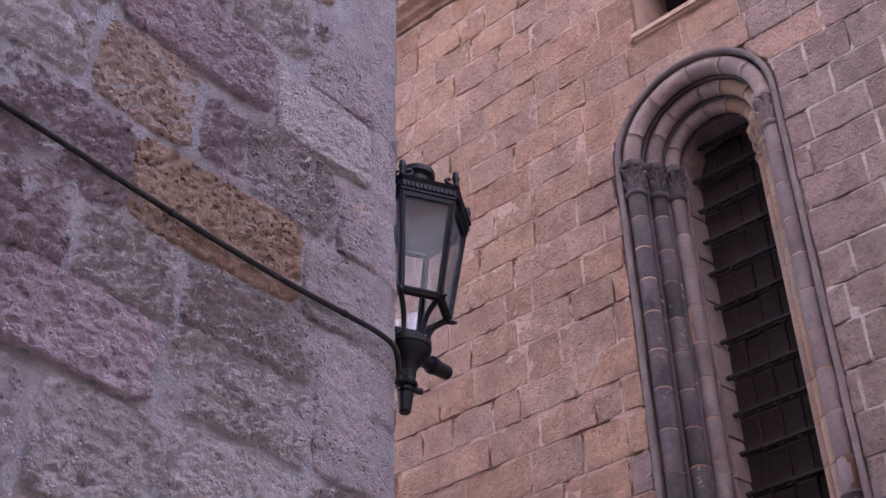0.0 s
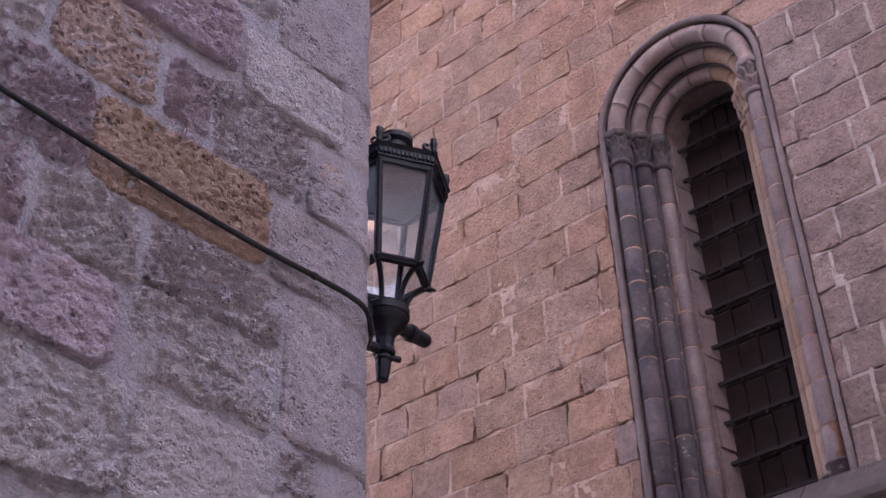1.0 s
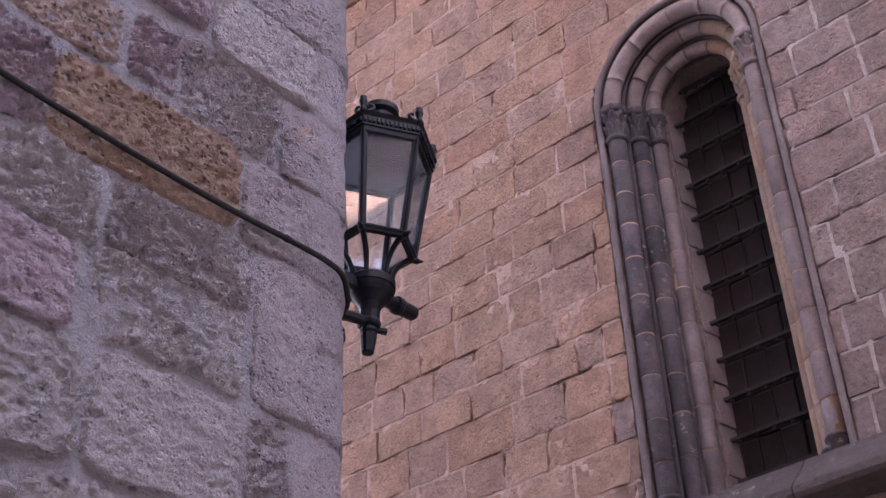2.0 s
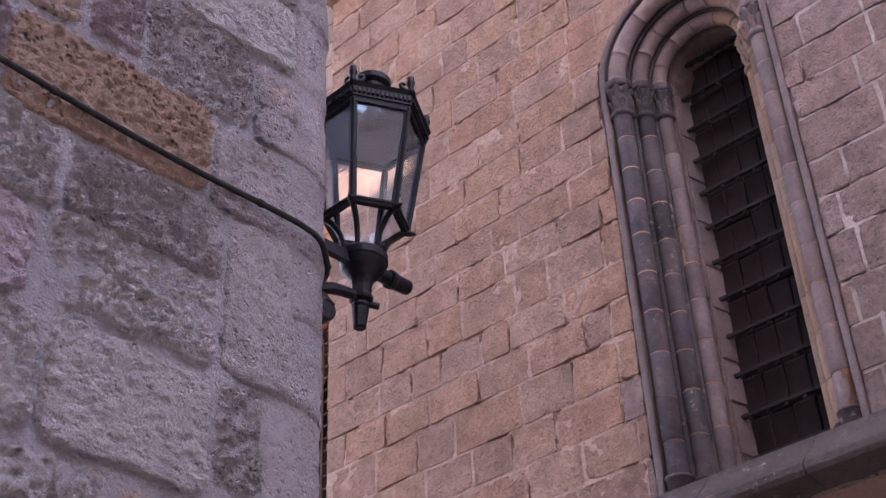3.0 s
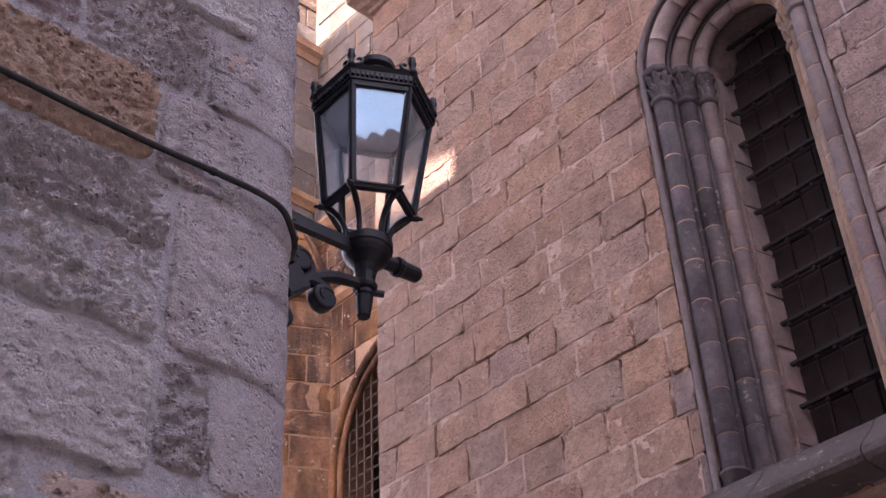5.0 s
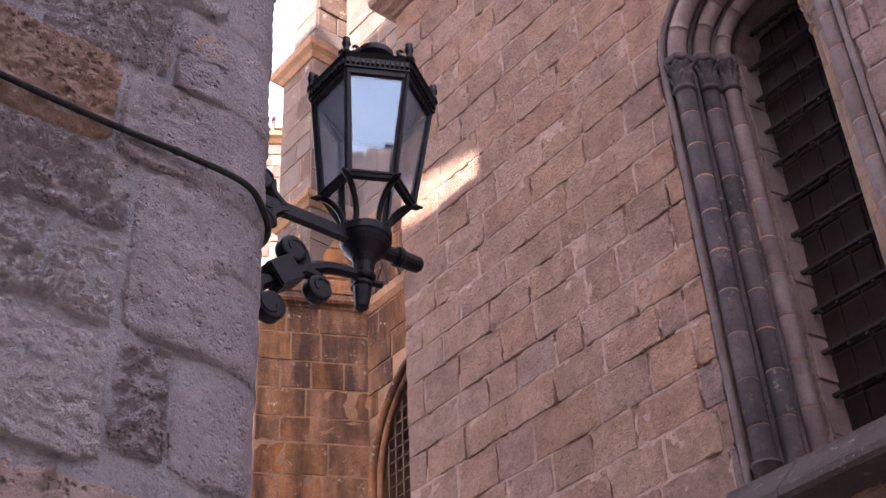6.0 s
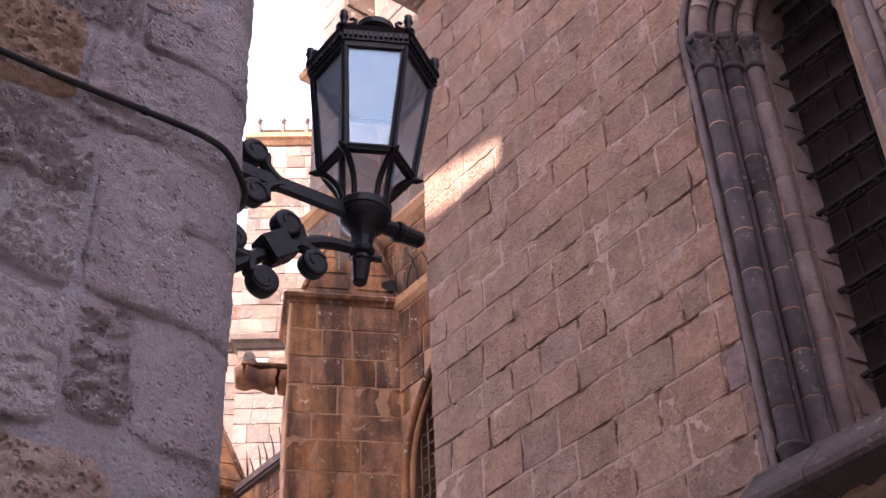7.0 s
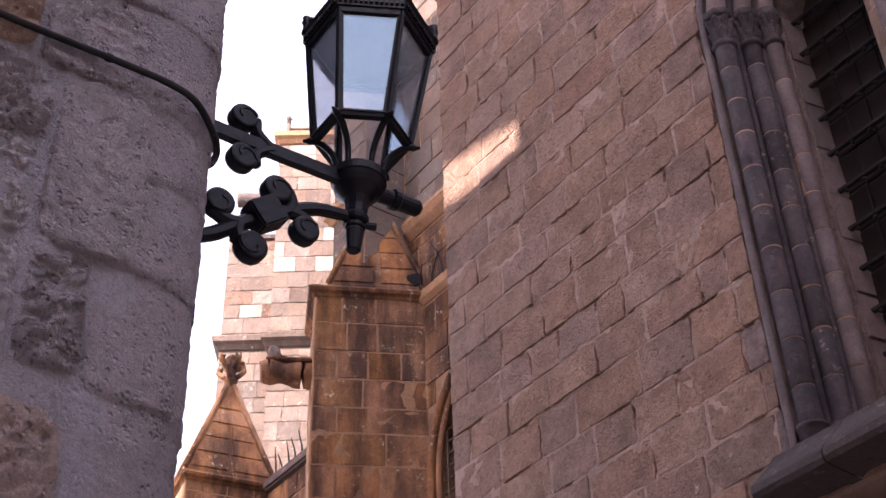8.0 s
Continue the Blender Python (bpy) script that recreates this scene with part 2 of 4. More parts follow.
def tube(points, radius, sides=8, flat=1.0, bm=None, across=Vector((1, 0, 0))):
    """A bar along a line of points; flat squashes it along across, radius may be a function of 0..1."""
    bm = bm or bmesh.new()
    pts = [Vector(p) for p in points]
    rings = []
    for i, p in enumerate(pts):
        d = (pts[min(i + 1, len(pts) - 1)] - pts[max(i - 1, 0)]).normalized()
        u = (across - across.dot(d) * d)
        u = u.normalized() if u.length > 1e-4 else d.orthogonal().normalized()
        w = d.cross(u)
        r = radius(i / (len(pts) - 1)) if callable(radius) else radius
        rings.append([bm.verts.new(p + r * (flat * math.cos(a) * u + math.sin(a) * w)) for a in [2 * math.pi * (k + 0.5) / sides for k in range(sides)]])
    for a, b in zip(rings, rings[1:]):
        for k in range(sides):
            bm.faces.new((a[k], a[(k + 1) % sides], b[(k + 1) % sides], b[k]))
    bm.faces.new(rings[0][::-1])
    bm.faces.new(rings[-1])
    return bm


def curve_points(keys, steps=8):
    """A smooth line through the keys."""
    k = [Vector(p) for p in keys]
    k = [2 * k[0] - k[1], *k, 2 * k[-1] - k[-2]]
    out = []
    for a, b, c, d in zip(k, k[1:], k[2:], k[3:]):
        for i in range(steps):
            t = i / steps
            out.append(0.5 * (2 * b + (c - a) * t + (2 * a - 5 * b + 4 * c - d) * t * t + (3 * b - a - 3 * c + d) * t ** 3))
    return out + [k[-2]]


def block(name, outline, depth, plane, material, parent, bevel=0.012, tilt=0.0):
    """A hewn block: an outline in a wall's plane, standing proud of it, with worn edges."""
    cu, cv = sum(p[0] for p in outline) / len(outline), sum(p[1] for p in outline) / len(outline)
    tu, tv = rng.uniform(-tilt, tilt), rng.uniform(-tilt, tilt)

    def ring(shrink, d):
        out = []
        for u, v in outline:
            du, dv = cu - u, cv - v
            s = shrink / max(1e-6, math.hypot(du, dv))
            out.append(plane(u + du * min(0.5, 1.2 * s), v + dv * min(0.5, 1.2 * s), d - (tu * du + tv * dv if d > 0 else 0)))
        return out
    n = len(outline)
    verts = ring(0, -0.03) + ring(0, depth - 0.6 * bevel) + ring(bevel, depth)
    faces = [(a * n + k, a * n + (k + 1) % n, (a + 1) * n + (k + 1) % n, (a + 1) * n + k) for a in (0, 1) for k in range(n)]
    faces.append(tuple(range(2 * n, 3 * n)))
    return solid(name, verts, faces, material, parent)


def hewn(name, u0, u1, v0, v1, depth, plane, material, parent, rough=0.003, nu=12, nv=7, waver=0.008):
    """A squared block with a slightly uneven face, wavering joints and chipped edges."""
    o = Vector((rng.uniform(0, 90), rng.uniform(0, 90), 0))
    tu, tv = rng.uniform(-0.3, 0.3) * depth, rng.uniform(-0.35, 0.1) * depth
    cu, cv, hu, hv = (u0 + u1) / 2, (v0 + v1) / 2, (u1 - u0) / 2, (v1 - v0) / 2
    us = [-1, -1 + 0.007 / hu] + [-0.9 + 1.8 * k / (nu - 4) for k in range(nu - 3)] + [1 - 0.007 / hu, 1]
    vs = [-1, -1 + 0.006 / hv] + [-0.78 + 1.56 * k / (nv - 4) for k in range(nv - 3)] + [1 - 0.006 / hv, 1]
    verts, faces = [], []
    for i, a in enumerate(us):
        for j, c in enumerate(vs):
            q = Vector((cu + a * hu, cv + c * hv, 0)) + o
            edge = i in (0, nu) or j in (0, nv)
            u = cu + a * hu + waver * noise.noise(q * 9)
            v = cv + c * hv + waver * noise.noise(q * 8 + Vector((9, 0, 0)))
            chip = max(0.0, noise.noise(q * 11) - 0.18) * (0.016 if edge or i in (1, nu - 1) or j in (1, nv - 1) else 0.004)
            d = -0.025 if edge else depth + tu * a + tv * c + rough * (1.4 * noise.noise(q * 8) + noise.noise(q * 25)) - chip
            verts.append(plane(u, v, d))
    for i in range(nu):
        for j in range(nv):
            k = i * (nv + 1) + j
            faces.append((k, k + nv + 1, k + nv + 2, k + 1))
    return solid(name, verts, faces, material, parent)


def ashlar(parent, plane, u0, u1, v0, v1, course_, long_, material, depth=0.02, joint=0.012, name="block", keep=None, bevel=0.012):
    """Courses of blocks over a stretch of wall, cut to random lengths."""
    v, odd = v0, 0
    while v < v1 - 0.05:
        h = min(course_ * rng.uniform(0.85, 1.15), v1 - v)
        if v1 - v - h < 0.4 * course_:
            h = v1 - v
        u = u0
        while u < u1 - 0.02:
            w = long_ * rng.uniform(0.6, 1.3) * (0.6 if u == u0 and odd else 1)
            if u1 - u - w < 0.4 * long_:
                w = u1 - u
            j = joint / 2
            if keep is None or keep(u + w / 2, v + h / 2):
                hewn(name, u + j, u + w - j, v + j, v + h - j, depth * rng.uniform(0.5, 1.4), plane, rng.choice(material) if isinstance(material, tuple) else material, parent, 0.006, 8, 6)
            u += w
        v += h
        odd = 1 - odd


def moulding(name, path, profile, material, parent, label=""):
    """A profile of (out, up) pairs carried along a level path of (x, y, nx, ny) corners."""
    n = len(profile)
    verts = [(x + o * nx, y + o * ny, z) for x, y, nx, ny in path for o, z in profile]
    faces = [(a * n + k, a * n + (k + 1) % n, (a + 1) * n + (k + 1) % n, (a + 1) * n + k) for a in range(len(path) - 1) for k in range(n)]
    faces += [tuple(range(n))[::-1], tuple((len(path) - 1) * n + k for k in range(n))]
    return solid(name, verts, faces, material, parent, label)

# ---- ground ----
bm = bmesh.new()
bmesh.ops.create_grid(bm, x_segments=2, y_segments=2, size=600)
tagged(part("ground", bm, PAVING), "grey stone paving of the lane", "paving", kind="structure")

# ---- church wall: faces the lane, plane y = 0 ----
EDGE, XC, ZS, RO = -2.64, 0.555, 7.662, 0.612
BASE, TOP = 4.76, 10.36
HOLE = (0.25, 0.93, 8.69, 9.6)


def church_plane(u, v, d):
    return (u, -d, v)


def arch_low(u):
    """The height of the window's outer arch over u, or the sill outside it."""
    k = RO ** 2 - (u - XC) ** 2
    return ZS + math.sqrt(k) if k > 0 else 0.0


bm = bmesh.new()
add_box(bm, (EDGE, 0.03, 0), (XC - RO, 1.0, 12.0))
add_box(bm, (XC - RO, 0.03, 4.47), (XC + RO, 1.0, BASE - 0.1))
add_box(bm, (XC - RO, 0.03, 0), (0.1, 1.0, 4.47))
add_box(bm, (XC + RO, 0.03, 4.47), (4.2, 1.0, 12.0))
add_box(bm, (3.4, 0.03, 0), (4.2, 1.0, 4.47))
add_box(bm, (XC - RO, 0.03, 8.2), (HOLE[0], 1.0, 12.0))
add_box(bm, (HOLE[1], 0.03, 8.2), (XC + RO, 1.0, 12.0))
add_box(bm, (HOLE[0], 0.03, 8.2), (HOLE[1], 1.0, HOLE[2]))
add_box(bm, (HOLE[0], 0.03, HOLE[3]), (HOLE[1], 1.0, 12.0))
add_box(bm, (HOLE[0] - 0.1, 0.7, 8.5), (HOLE[1] + 0.1, 0.8, 9.8))
add_box(bm, (EDGE, 1.0, 0), (4.2, 6.0, 11.5))
arc = [(XC + RO * math.cos(a), ZS + RO * math.sin(a)) for a in [math.pi * k / 24 for k in range(25)]]
for y0, y1 in ((0.03, 1.0),):
    for (xa, za), (xb, zb) in zip(arc, arc[1:]):
        vs = [bm.verts.new(p) for p in ((xa, y0, za), (xb, y0, zb), (xb, y0, 8.2), (xa, y0, 8.2), (xa, y1, za), (xb, y1, zb), (xb, y1, 8.2), (xa, y1, 8.2))]
        for f_ in ((0, 1, 2, 3), (7, 6, 5, 4), (0, 4, 5, 1)):
            bm.faces.new([vs[k] for k in f_])
bmesh.ops.remove_doubles(bm, verts=bm.verts, dist=0.0002)
church_wall = tagged(part("wall_church", bm, CHURCH_MORTAR), "rose sandstone ashlar church wall with pale mortar joints", "wall", kind="structure")


def course(z0, z1, *joints):
    """One course of the church wall between two beds, its upright joints at the given places."""
    for a, b in zip(joints, joints[1:]):
        g0, g1, h0, h1 = (rng.uniform(0.002, 0.007) * (1.15 if a > 1.0 else 1) for _ in range(4))
        spans = [(a + g0, b - g1)]
        if z0 < ZS:
            left, right = XC - RO - 0.004, XC + RO + 0.004
            if z1 > BASE and b > left and a < right:
                spans = [s for s in ((a + g0, min(b - g1, left)), (max(a + g0, right), b - g1)) if s[1] - s[0] > 0.04]
        if z1 > HOLE[2] + 0.02 and z0 < HOLE[3] - 0.02 and b > HOLE[0] and a < HOLE[1]:
            spans = [s for s in ((a + g0, HOLE[0] - 0.004), (HOLE[1] + 0.004, b - g1)) if s[1] - s[0] > 0.04]
        for u0, u1 in spans:
            if z1 > ZS and u1 > XC - RO and u0 < XC + RO:
                us = [u0 + (u1 - u0) * k / 8 for k in range(9)]
                low = [max(z0 + h0, arch_low(u) + 0.004) for u in us]
                keep = [(u, v) for u, v in zip(us, low) if v < z1 - h1 - 0.015]
                if len(keep) < 2:
                    continue
                o = keep + [(keep[-1][0], z1 - h1), (keep[0][0], z1 - h1)]
                block("block", o, rng.uniform(0.007, 0.009), church_plane, CHURCH_GREY if u0 > 1 else CHURCH, church_wall, bevel=0.006, tilt=0.003)
                continue
            # u0 slope paints warm bounce light at the left; past x = 1 greyer stone
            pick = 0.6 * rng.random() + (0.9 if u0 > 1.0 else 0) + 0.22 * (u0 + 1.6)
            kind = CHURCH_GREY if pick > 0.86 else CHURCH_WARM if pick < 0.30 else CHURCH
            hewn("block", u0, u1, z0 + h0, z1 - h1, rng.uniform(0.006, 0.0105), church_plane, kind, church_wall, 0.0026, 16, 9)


def mortar_skin(name, x0, x1, z0, z1, material, label, level, swell, step=0.015):
    """Hand-pointed mortar: proud of the blocks' edges here, washed out there, left open at the window."""
    nx, nz_ = int((x1 - x0) / step), int((z1 - z0) / step)
    verts, faces = [], []
    for i in range(nx + 1):
        for j in range(nz_ + 1):
            x, z = x0 + (x1 - x0) * i / nx, z0 + (z1 - z0) * j / nz_
            q = Vector((x, z, 3.0))
            d = level + swell * (noise.noise(q * 2.6) + 0.8 * noise.noise(q * 7) + 0.7 * noise.noise(q * 19)) - 0.040 * max(0.0, noise.noise(q * 5.5 + Vector((5, 0, 0))) + 0.6 * noise.noise(q * 16) - 0.10)
            verts.append((x, -max(-0.024, d), z))
    for i in range(nx):
        for j in range(nz_):
            x, z = x0 + (x1 - x0) * (i + 0.5) / nx, z0 + (z1 - z0) * (j + 0.5) / nz_
            if abs(x - XC) < RO + 0.02 and z < ZS or math.hypot(x - XC, z - ZS) < RO + 0.02 or HOLE[0] - 0.02 < x < HOLE[1] + 0.02 and z > HOLE[2] - 0.03:
                continue
            k = i * (nz_ + 1) + j
            faces.append((k, k + nz_ + 1, k + nz_ + 2, k + 1))
    return solid(name, verts, faces, material, church_wall, label, smooth=True)


mortar_skin("pointing", EDGE + 0.01, XC + RO, BASE - 0.25, 10.34, CHURCH_MORTAR, "smeared rose lime mortar in the joints", 0.0042, 0.0027)
mortar_skin("pointing", XC + RO + 0.001, 2.3, BASE, 8.9, PALE_MORTAR, "white lime pointing between grey blocks", 0.0034, 0.0014)

cornice = moulding("church_cornice", [(4.2, 0.0, 0, -1), (EDGE, 0.0, -1, -1), (EDGE, 2.4, -1, 0)],
                   [(-0.3, TOP), (0.02, TOP), (0.03, TOP + 0.04), (0.08, TOP + 0.06), (0.10, TOP + 0.11), (0.16, TOP + 0.14), (0.17, TOP + 0.22), (-0.3, TOP + 0.26)], CHURCH_WARM, None)
tagged(cornice, "brown moulded stone cornice along the church wall", "cornice", kind="structure")

# upper opening with a broken sill
opening = thing("upper_opening", "broken stone sill of a dark upper opening", "window")
part("sill", box((HOLE[0] - 0.04, -0.05, HOLE[2] - 0.03), (HOLE[1] + 0.1, 0.5, HOLE[2] + 0.05), 0.02), CHURCH_MORTAR, opening)
for k in range(7):
    s = 0.05 + 0.05 * rng.random()
    bm = bmesh.new()
    bmesh.ops.create_icosphere(bm, subdivisions=2, radius=s)
    for v in bm.verts:
        v.co *= 0.75 + 0.6 * noise.noise(v.co * 14 + Vector((k, 0, 0)))
    shift(bm, Matrix.Translation((HOLE[0] + 0.12 + 0.08 * k, 0.05 + 0.12 * rng.random(), HOLE[2] + 0.07)))
    part("rubble_stone", bm, CHURCH, opening)
# dark sheet painted in for the unlit inside of the opening
part("dark_inside_panel", box((HOLE[0] + 0.002, 0.55, HOLE[2] + 0.05), (HOLE[1] - 0.002, 0.6, HOLE[3]), 0.0), DARK_PANE, opening)

# ---- the tall round-headed window ----
ORDERS = [(0.046, 0.050, 0.060), (0.138, 0.172, 0.055), (0.222, 0.272, 0.050)]
CAP0, CAP1, FOOT = 7.375, 7.655, 4.87
window = thing("window_1", "tall round-headed window with clustered shafts and carved capitals", "window", kind="structure")


def swept(profile, name, material, label="", z_low=BASE - 0.1, closed=True):
    """A profile of (x, y) on the near jamb carried up it, round the arch and down the other jamb."""
    path = [(math.pi, z_low - ZS), (math.pi, (z_low - ZS) * 0.5)] + [(math.pi * (1 - k / 32), 0.0) for k in range(33)] + [(0.0, (z_low - ZS) * 0.5), (0.0, z_low - ZS)]
    n = len(profile)
    verts = []
    for a, dz in path:
        for x, y in profile:
            r = XC - x
            verts.append((XC + r * math.cos(a), y, ZS + r * math.sin(a) + dz))
    m_ = n if closed else n - 1
    faces = [(i * n + k, i * n + (k + 1) % n, (i + 1) * n + (k + 1) % n, (i + 1) * n + k) for i in range(len(path) - 1) for k in range(m_)]
    return solid(name, verts, faces, material, window, label, smooth=len(profile) in (8, 14))


def roll(cx, cy, r, sides=10):
    return [(cx + r * math.cos(2 * math.pi * k / sides), cy + r * math.sin(2 * math.pi * k / sides)) for k in range(sides)]


# stepped jamb and arch behind the shafts, then the plain splay to the grille
swept([(XC - RO, 0.012), (-0.030, 0.012), (-0.022, 0.112), (0.066, 0.122), (0.074, 0.236), (0.150, 0.242), (0.158, 0.342), (0.258, 0.346), (0.264, 0.40), (0.290, 0.52), (0.290, 0.95), (XC - RO - 0.05, 0.95), (XC - RO - 0.05, 0.02)], "jamb", CHURCH_GREY, "stepped rose-grey stone jamb and arch")
swept(roll(-0.037, -0.004, 0.020, 14), "hood_roll", SHAFT_ROSE, "thin weathered roll moulding framing the window")
# rolls between the orders, coloured dark in place of the gaps' shade
swept(roll(0.092, 0.112, 0.017, 8), "fillet", SHAFT)
swept(roll(0.174, 0.232, 0.016, 8), "fillet", SHAFT)
for side in (0, 1):
    z = BASE - 0.05
    while z < ZS - 0.05:
        h = min(0.30 * rng.uniform(0.85, 1.2), ZS - z)

        def splay(u, v, d, side=side):
            x = 0.262 + 0.17 * u + d
            return (x if side == 0 else 2 * XC - x, 0.352 + u, v)
        # reveal blocks: rose-grey on the left, tan on the right
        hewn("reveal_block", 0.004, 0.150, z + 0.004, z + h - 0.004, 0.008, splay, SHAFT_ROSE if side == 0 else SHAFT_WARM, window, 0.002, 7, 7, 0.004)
        z += h

# arch voussoirs and shaft drums, each a piece with open joints
def ring_piece(name, r_mid, cy, r, a0, a1, material):
    k, s = 6, 12
    verts, faces = [], []
    for i in range(k + 1):
        a = a0 + (a1 - a0) * i / k
        rr = r * (0.975 if i in (0, k) else 1.0)
        for j in range(s):
            b = 2 * math.pi * j / s
            q = r_mid + rr * math.cos(b)
            verts.append((XC + q * math.cos(a), cy + rr * math.sin(b), ZS + q * math.sin(a)))
    for i in range(k):
        for j in range(s):
            faces.append((i * s + j, i * s + (j + 1) % s, (i + 1) * s + (j + 1) % s, (i + 1) * s + j))
    faces += [tuple(range(s)), tuple(k * s + j for j in range(s))[::-1]]
    solid(name, verts, faces, material, window, smooth=True)


for i, (sx, sy, r) in enumerate(ORDERS):
    cuts = [0.0] + sorted(math.pi * (k + rng.uniform(-0.15, 0.15)) / 6 for k in range(1, 6)) + [math.pi]
    for a, b in zip(cuts, cuts[1:]):
        # inner rolls at the right: warmth of their lit undersides is in the tan
        ring_piece("voussoir", XC - sx, sy, r, a + 0.003, b - 0.003, SHAFT_WARM if b < 1.2 and i else ARCH_STONE)
    for side in (0, 1):
        x = sx if side == 0 else 2 * XC - sx
        part("shaft_mortar", shift(lathe([(r * 0.968, BASE), (r * 0.968, CAP0)], 18), Matrix.Translation((x, sy, 0))), CHURCH_MORTAR, window, smooth=True)
        z, first = FOOT, True
        while z < CAP0 - 0.02:
            h = 0.263 * rng.uniform(0.93, 1.07) if not first else 0.2 + 0.05 * i
            h = CAP0 - z if CAP0 - z - h < 0.1 else h
            rr = r * rng.uniform(0.985, 1.01)
            bm = lathe([(rr * 0.972, z + 0.0025), (rr, z + 0.009), (rr * 1.002, z + h / 2), (rr, z + h - 0.009), (rr * 0.972, z + h - 0.0025)], 18)
            shift(bm, Matrix.Translation((x + rng.uniform(-0.001, 0.001), sy + rng.uniform(-0.001, 0.001), 0)))
            # left drums are darker than the right ones
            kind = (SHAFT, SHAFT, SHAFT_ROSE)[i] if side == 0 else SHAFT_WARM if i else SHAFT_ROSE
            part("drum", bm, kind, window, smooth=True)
            z, first = z + h, False


def capital(x, y, r, material):
    """A carved capital: necking, two tiers of pointed leaves cut deep round a bell, and an eight-sided abacus."""
    cap = part("capital", shift(lathe([(r * 0.95, CAP0 - 0.01), (r * 1.24, CAP0), (r * 1.32, CAP0 + 0.014), (r * 1.22, CAP0 + 0.028), (r * 0.98, CAP0 + 0.036), (r * 0.92, CAP0 + 0.13), (r * 0.98, CAP0 + 0.19), (r * 1.2, CAP0 + 0.225)], 20), Matrix.Translation((x, y, 0))), material, window, "carved leafy stone capital", True)
    turns = 64
    for tier, (z0, z1, out) in enumerate(((CAP0 + 0.036, CAP0 + 0.138, 1.42), (CAP0 + 0.118, CAP0 + 0.222, 1.58))):
        bm, rings = bmesh.new(), []
        for i in range(9):
            t_ = i / 8
            ring_ = []
            for k in range(turns):
                a = 2 * math.pi * k / turns
                lobe = abs(math.cos(4 * a + (math.pi / 2 if tier else 0)))
                rib = 0.07 * math.cos(24 * a)
                curl = min(1.0, 1.25 * t_) ** 1.6 if t_ < 0.9 else 0.86
                q = r * (0.96 + (out - 0.96) * curl * (0.10 + 0.90 * lobe ** 0.7 + rib * t_))
                z = z0 + (z1 - z0) * t_ * (0.70 + 0.30 * lobe)
                ring_.append(bm.verts.new((x + q * math.cos(a), y + q * math.sin(a), z)))
            rings.append(ring_)
        rings.append([bm.verts.new((x + 0.93 * r * math.cos(2 * math.pi * k / turns), y + 0.93 * r * math.sin(2 * math.pi * k / turns), z1 - 0.03)) for k in range(turns)])
        for p, q in zip(rings, rings[1:]):
            for k in range(turns):
                bm.faces.new((p[k], p[(k + 1) % turns], q[(k + 1) % turns], q[k]))
        part("leaf_tier", bm, material, cap, "ring of pointed carved leaves")
    bm = lathe([(r * 1.25, CAP0 + 0.220), (r * 1.50, CAP0 + 0.228), (r * 1.60, CAP0 + 0.240), (r * 1.60, CAP0 + 0.268), (r * 1.50, CAP1)], 8, math.pi / 8)
    part("abacus", shift(bm, Matrix.Translation((x, y, 0))), material, cap)


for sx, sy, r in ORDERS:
    # left capitals are darker than the right ones
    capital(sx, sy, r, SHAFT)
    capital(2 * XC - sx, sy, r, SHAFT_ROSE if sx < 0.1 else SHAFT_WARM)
    for x in (sx, 2 * XC - sx):
        bm = lathe([(r * 1.16, BASE - 0.1), (r * 1.16, BASE + 0.085), (r * 1.28, BASE + 0.088), (r * 1.36, BASE + 0.098), (r * 1.28, BASE + 0.108), (r * 1.02, FOOT + 0.004)], 18)
        part("shaft_base", shift(bm, Matrix.Translation((x, sy, 0))), SHAFT, window, smooth=True)

# iron grille: flat cross bars on stub ends, upright stays, dark leaded glazing behind
GRILLE_Y = 0.475
for k in range(13):
    z = 5.012 + 0.2598 * k
    half = 0.285 if z < ZS else math.sqrt(max(0.002, 0.285 ** 2 - (z - ZS) ** 2))
    bar = part("grille_bar", box((XC - half - 0.01, 0.415, z - 0.011), (XC + half + 0.01, 0.445, z + 0.013), 0.004), GRILLE_IRON, window)
    for j in range(5):
        x = XC + half * (-0.8 + 0.4 * j)
        part("lug", box((x - 0.012, 0.420, z - 0.030), (x + 0.012, 0.440, z - 0.0115), 0.003), GRILLE_IRON, bar)
    for j in range(4):
        xa, xb = XC - half + 2 * half * j / 4, XC - half + 2 * half * (j + 1) / 4
        if z < 8.1:
            o = [(xa + 0.002, z - 0.258), (xb - 0.002, z - 0.258), (xb - 0.002, z - 0.001), (xa + 0.002, z - 0.001)]
            t_ = rng.uniform(-0.012, 0.012)
            block("pane", o, 0.014, lambda u, v, d, t_=t_: (u, GRILLE_Y + 0.03 - d + 0.5 * t_, v), DARK_PANE, window, 0.012, tilt=0.03)
part("dark_backing", box((XC - 0.40, GRILLE_Y + 0.06, 4.6), (XC + 0.40, GRILLE_Y + 0.1, 8.2)), DARK_PANE, window)

# sloping ledge below the window, a hollow in its shade
ledge = thing("stone_ledge", "worn projecting stone ledge under the window", "ledge", kind="structure")
x = -0.16
